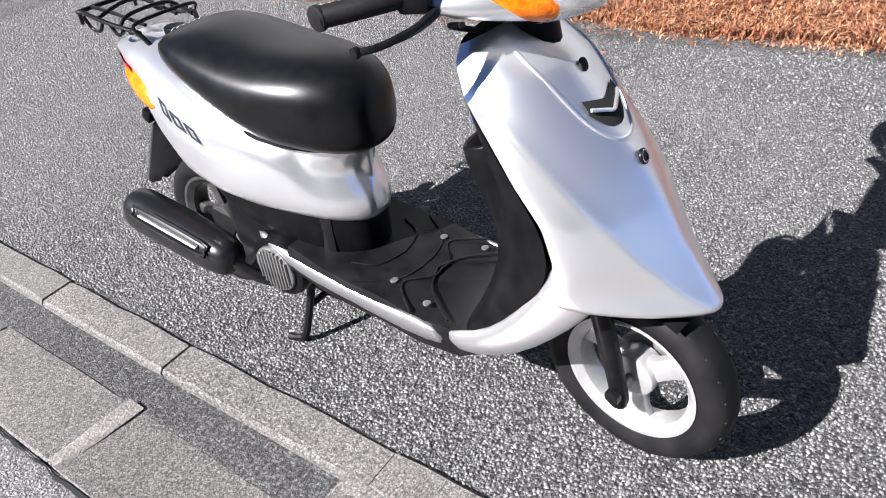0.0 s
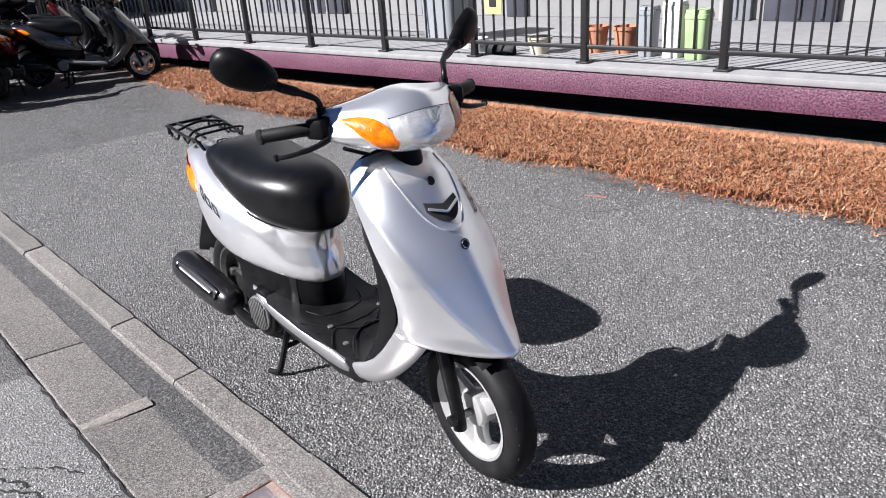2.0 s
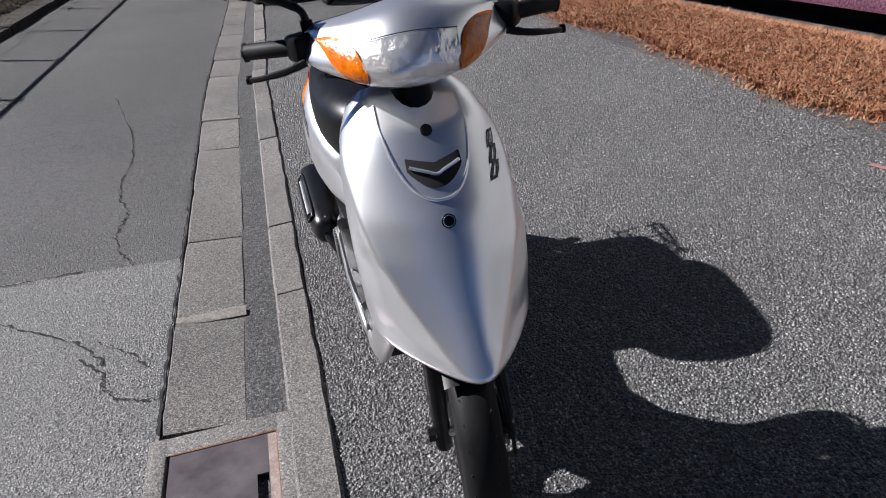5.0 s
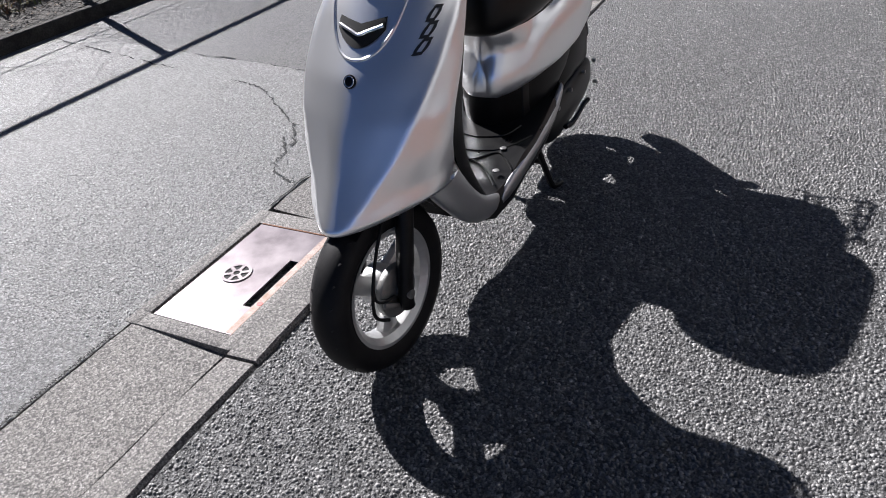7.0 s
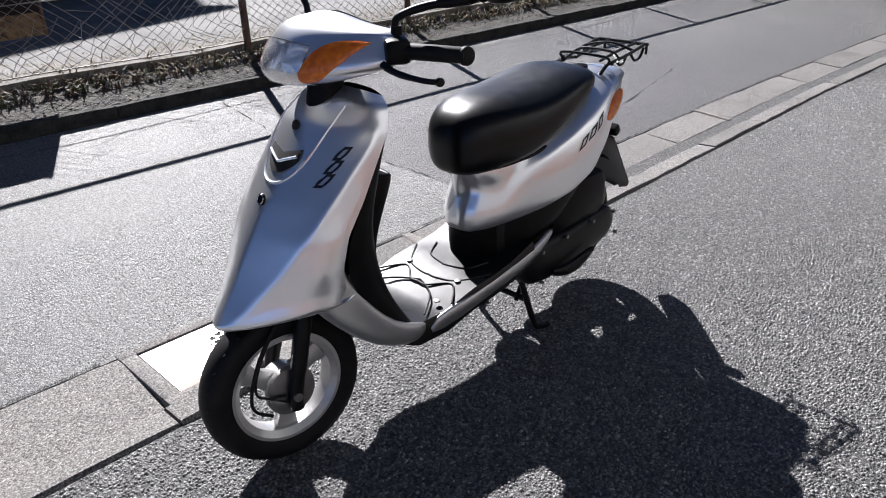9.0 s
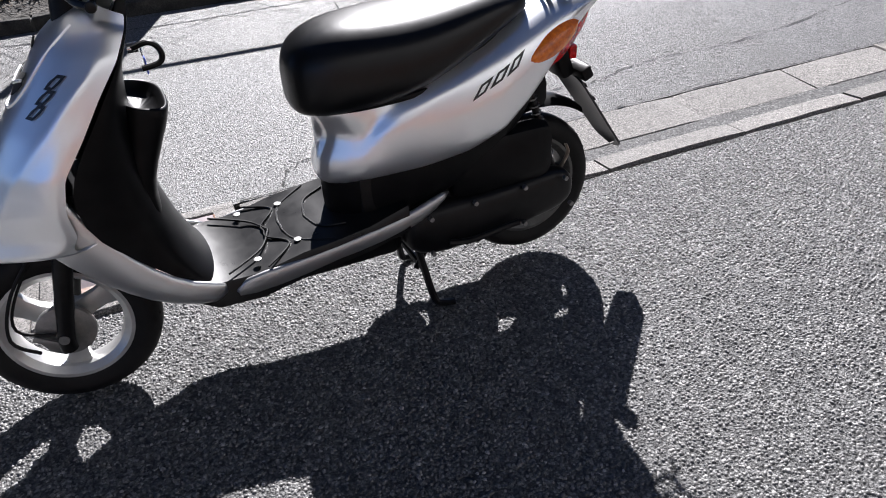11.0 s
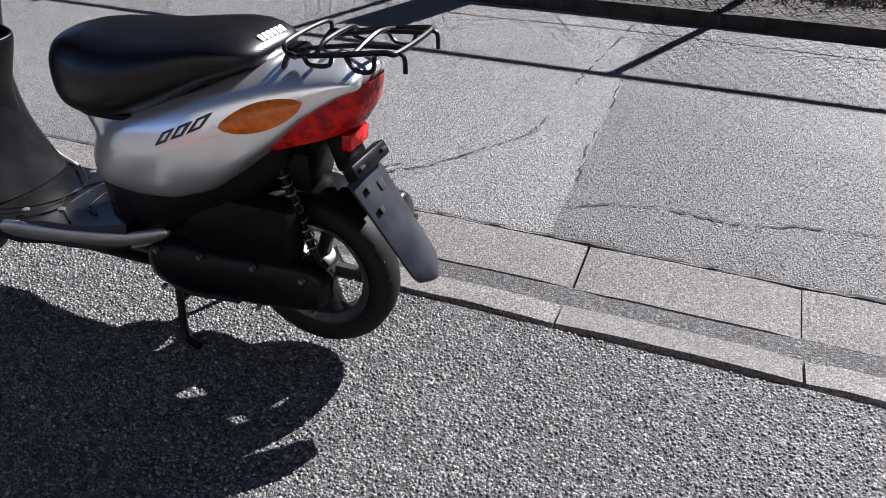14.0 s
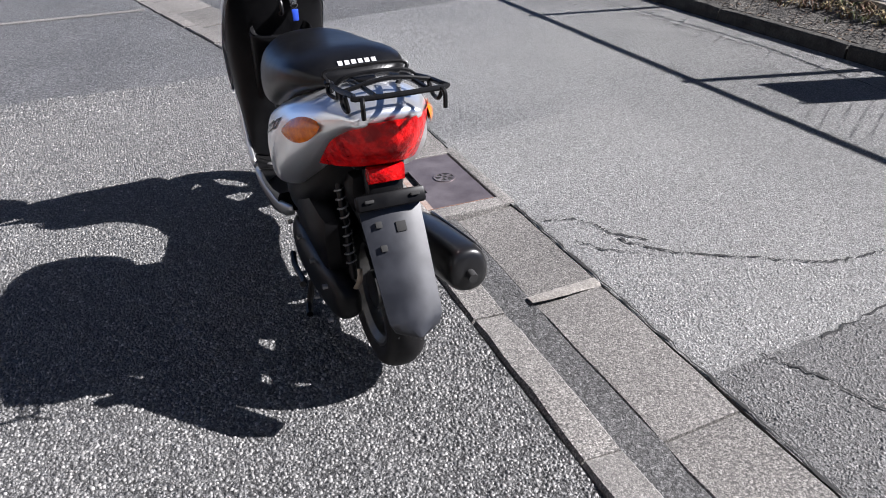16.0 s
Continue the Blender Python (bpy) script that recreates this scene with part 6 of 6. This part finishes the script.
def bound_stones(name, label, seed, xs, ys, cell, share, inside, height, greys, k=5, rough=0.5):
    """The stones of worn asphalt that stand proud where it is seen close by."""
    rng = np.random.default_rng(seed)
    gx, gy = np.meshgrid(np.arange(*xs, cell), np.arange(*ys, cell))
    n = gx.size
    cx = gx.ravel() + rng.uniform(-0.42, 0.42, n) * cell
    cy = gy.ravel() + rng.uniform(-0.42, 0.42, n) * cell
    keep = (rng.random(n) < share) & inside(cx, cy)
    cx, cy = cx[keep], cy[keep]
    n = cx.size
    ground = height(cx, cy)[:, None]
    r = cell * rng.uniform(0.26, 0.62, n)
    h = np.clip(r * rng.uniform(0.25, 0.75, n), 0.0008, 0.0036)
    ang = rng.uniform(0, 2 * np.pi, n)[:, None] + (np.arange(k) + rng.uniform(-0.28, 0.28, (n, k))) * 2 * np.pi / k
    rad = r[:, None] * rng.uniform(0.72, 1.2, (n, k))
    low = np.stack([cx[:, None] + rad * np.cos(ang), cy[:, None] + rad * np.sin(ang), np.full((n, k), -0.0006) + ground], -1)
    top = rng.uniform(0.5, 0.75, (n, 1))
    dx, dy = rng.normal(0, 0.12, n) * r, rng.normal(0, 0.12, n) * r
    tilt = rng.uniform(-0.35, 0.35, (n, 2))
    high = np.stack([(cx + dx)[:, None] + rad * top * np.cos(ang), (cy + dy)[:, None] + rad * top * np.sin(ang), ground + h[:, None] * (1 + tilt[:, :1] * np.cos(ang) + tilt[:, 1:] * np.sin(ang))], -1)
    co = np.concatenate([low, high], 1).reshape(-1, 3)
    base = (np.arange(n) * 2 * k)[:, None]
    i = np.arange(k)
    j = (i + 1) % k
    quads = np.stack([i, j, j + k, i + k], -1).reshape(-1)
    loops = np.concatenate([base + quads[None, :], base + (i + k)[None, :]], 1).reshape(-1)
    sizes = np.tile(np.array([4] * k + [k]), n)
    starts = np.concatenate([[0], np.cumsum(sizes)[:-1]])
    me = bpy.data.meshes.new(name)
    me.vertices.add(len(co))
    me.vertices.foreach_set("co", co.reshape(-1))
    me.loops.add(len(loops))
    me.loops.foreach_set("vertex_index", loops.astype(np.int32))
    me.polygons.add(len(sizes))
    me.polygons.foreach_set("loop_start", starts.astype(np.int32))
    me.polygons.foreach_set("loop_total", sizes.astype(np.int32))
    me.update(calc_edges=True)
    me.validate()
    m = bpy.data.materials.new(name)
    m.use_nodes = True
    nt = m.node_tree
    bs = nt.nodes["Principled BSDF"]
    bs.inputs["Roughness"].default_value = rough
    bs.inputs["Specular IOR Level"].default_value = 0.6
    geo = nt.nodes.new("ShaderNodeNewGeometry")
    ramp = nt.nodes.new("ShaderNodeValToRGB")
    e = ramp.color_ramp.elements
    e[0].position, e[0].color = 0.0, (*greys[0], 1)
    e[1].position, e[1].color = 1.0, (*greys[4], 1)
    for pos, c in ((0.35, greys[1]), (0.75, greys[2]), (0.93, greys[3])):
        e.new(pos).color = (*c, 1)
    nt.links.new(geo.outputs["Random Per Island"], ramp.inputs[0])
    co_ = nt.nodes.new("ShaderNodeTexCoord")
    ns = nt.nodes.new("ShaderNodeTexNoise")
    ns.inputs["Scale"].default_value, ns.inputs["Detail"].default_value = 260, 4
    nt.links.new(co_.outputs["Object"], ns.inputs["Vector"])
    mr = nt.nodes.new("ShaderNodeMapRange")
    mr.inputs["From Min"].default_value, mr.inputs["From Max"].default_value = 0.3, 0.7
    mr.inputs["To Min"].default_value, mr.inputs["To Max"].default_value = 0.6, 1.35
    nt.links.new(ns.outputs["Fac"], mr.inputs["Value"])
    sc = nt.nodes.new("ShaderNodeVectorMath")
    sc.operation = "SCALE"
    nt.links.new(ramp.outputs[0], sc.inputs[0])
    nt.links.new(mr.outputs[0], sc.inputs[3])
    nt.links.new(sc.outputs[0], bs.inputs["Base Color"])
    me.materials.append(m)
    return tagged(new(name, me), label, "asphalt", kind="stuff")


GREYS = [(0.052, 0.052, 0.0536), (0.1, 0.0992, 0.0976), (0.152, 0.149, 0.144), (0.208, 0.202, 0.194), (0.336, 0.328, 0.316)]
ROAD_GREYS = [(0.152, 0.152, 0.15), (0.216, 0.214, 0.21), (0.264, 0.261, 0.254), (0.32, 0.316, 0.307), (0.4, 0.392, 0.38)]
PATCH_GREYS = [(0.065, 0.065, 0.0639), (0.106, 0.105, 0.103), (0.139, 0.136, 0.133), (0.178, 0.173, 0.169), (0.237, 0.232, 0.226)]


def road_height(x, y):
    return 0.055 * (-0.25 - y) - 0.0014


bound_stones("asphalt_stones", "grey stones bound in the worn asphalt", 8, (-1.5, 3.0), (0.19, 2.25), 0.0098, 0.86,
             lambda x, y: y > 0.19 + 0.23 * np.maximum(0, x - 3.03), lambda x, y: np.zeros_like(x), GREYS)
bound_stones("far_asphalt_stones", "grey stones bound in the worn asphalt further off", 11, (-3.3, 3.4), (0.19, 3.1), 0.0152, 0.88,
             lambda x, y: ((x < -1.5) | (x > 3.0) | (y > 2.25)) & (y > 0.19 + 0.23 * np.maximum(0, x - 3.03)) & (y < 2.66 + 0.13 * np.maximum(0, x - 0.7) - 0.06 * np.maximum(0, -x - 1.0)),
             lambda x, y: np.zeros_like(x), GREYS, k=4)
bound_stones("road_stones", "pale stones bound in the worn road", 9, (0.145, 1.9), (-1.15, -0.275), 0.0088, 0.8,
             lambda x, y: y < -0.275, road_height, ROAD_GREYS, rough=0.65)
bound_stones("patch_stones", "grey stones bound in the road's darker patch", 10, (-1.4, 0.125), (-1.15, -0.275), 0.0088, 0.8,
             lambda x, y: y < -0.275, road_height, PATCH_GREYS, rough=0.65)
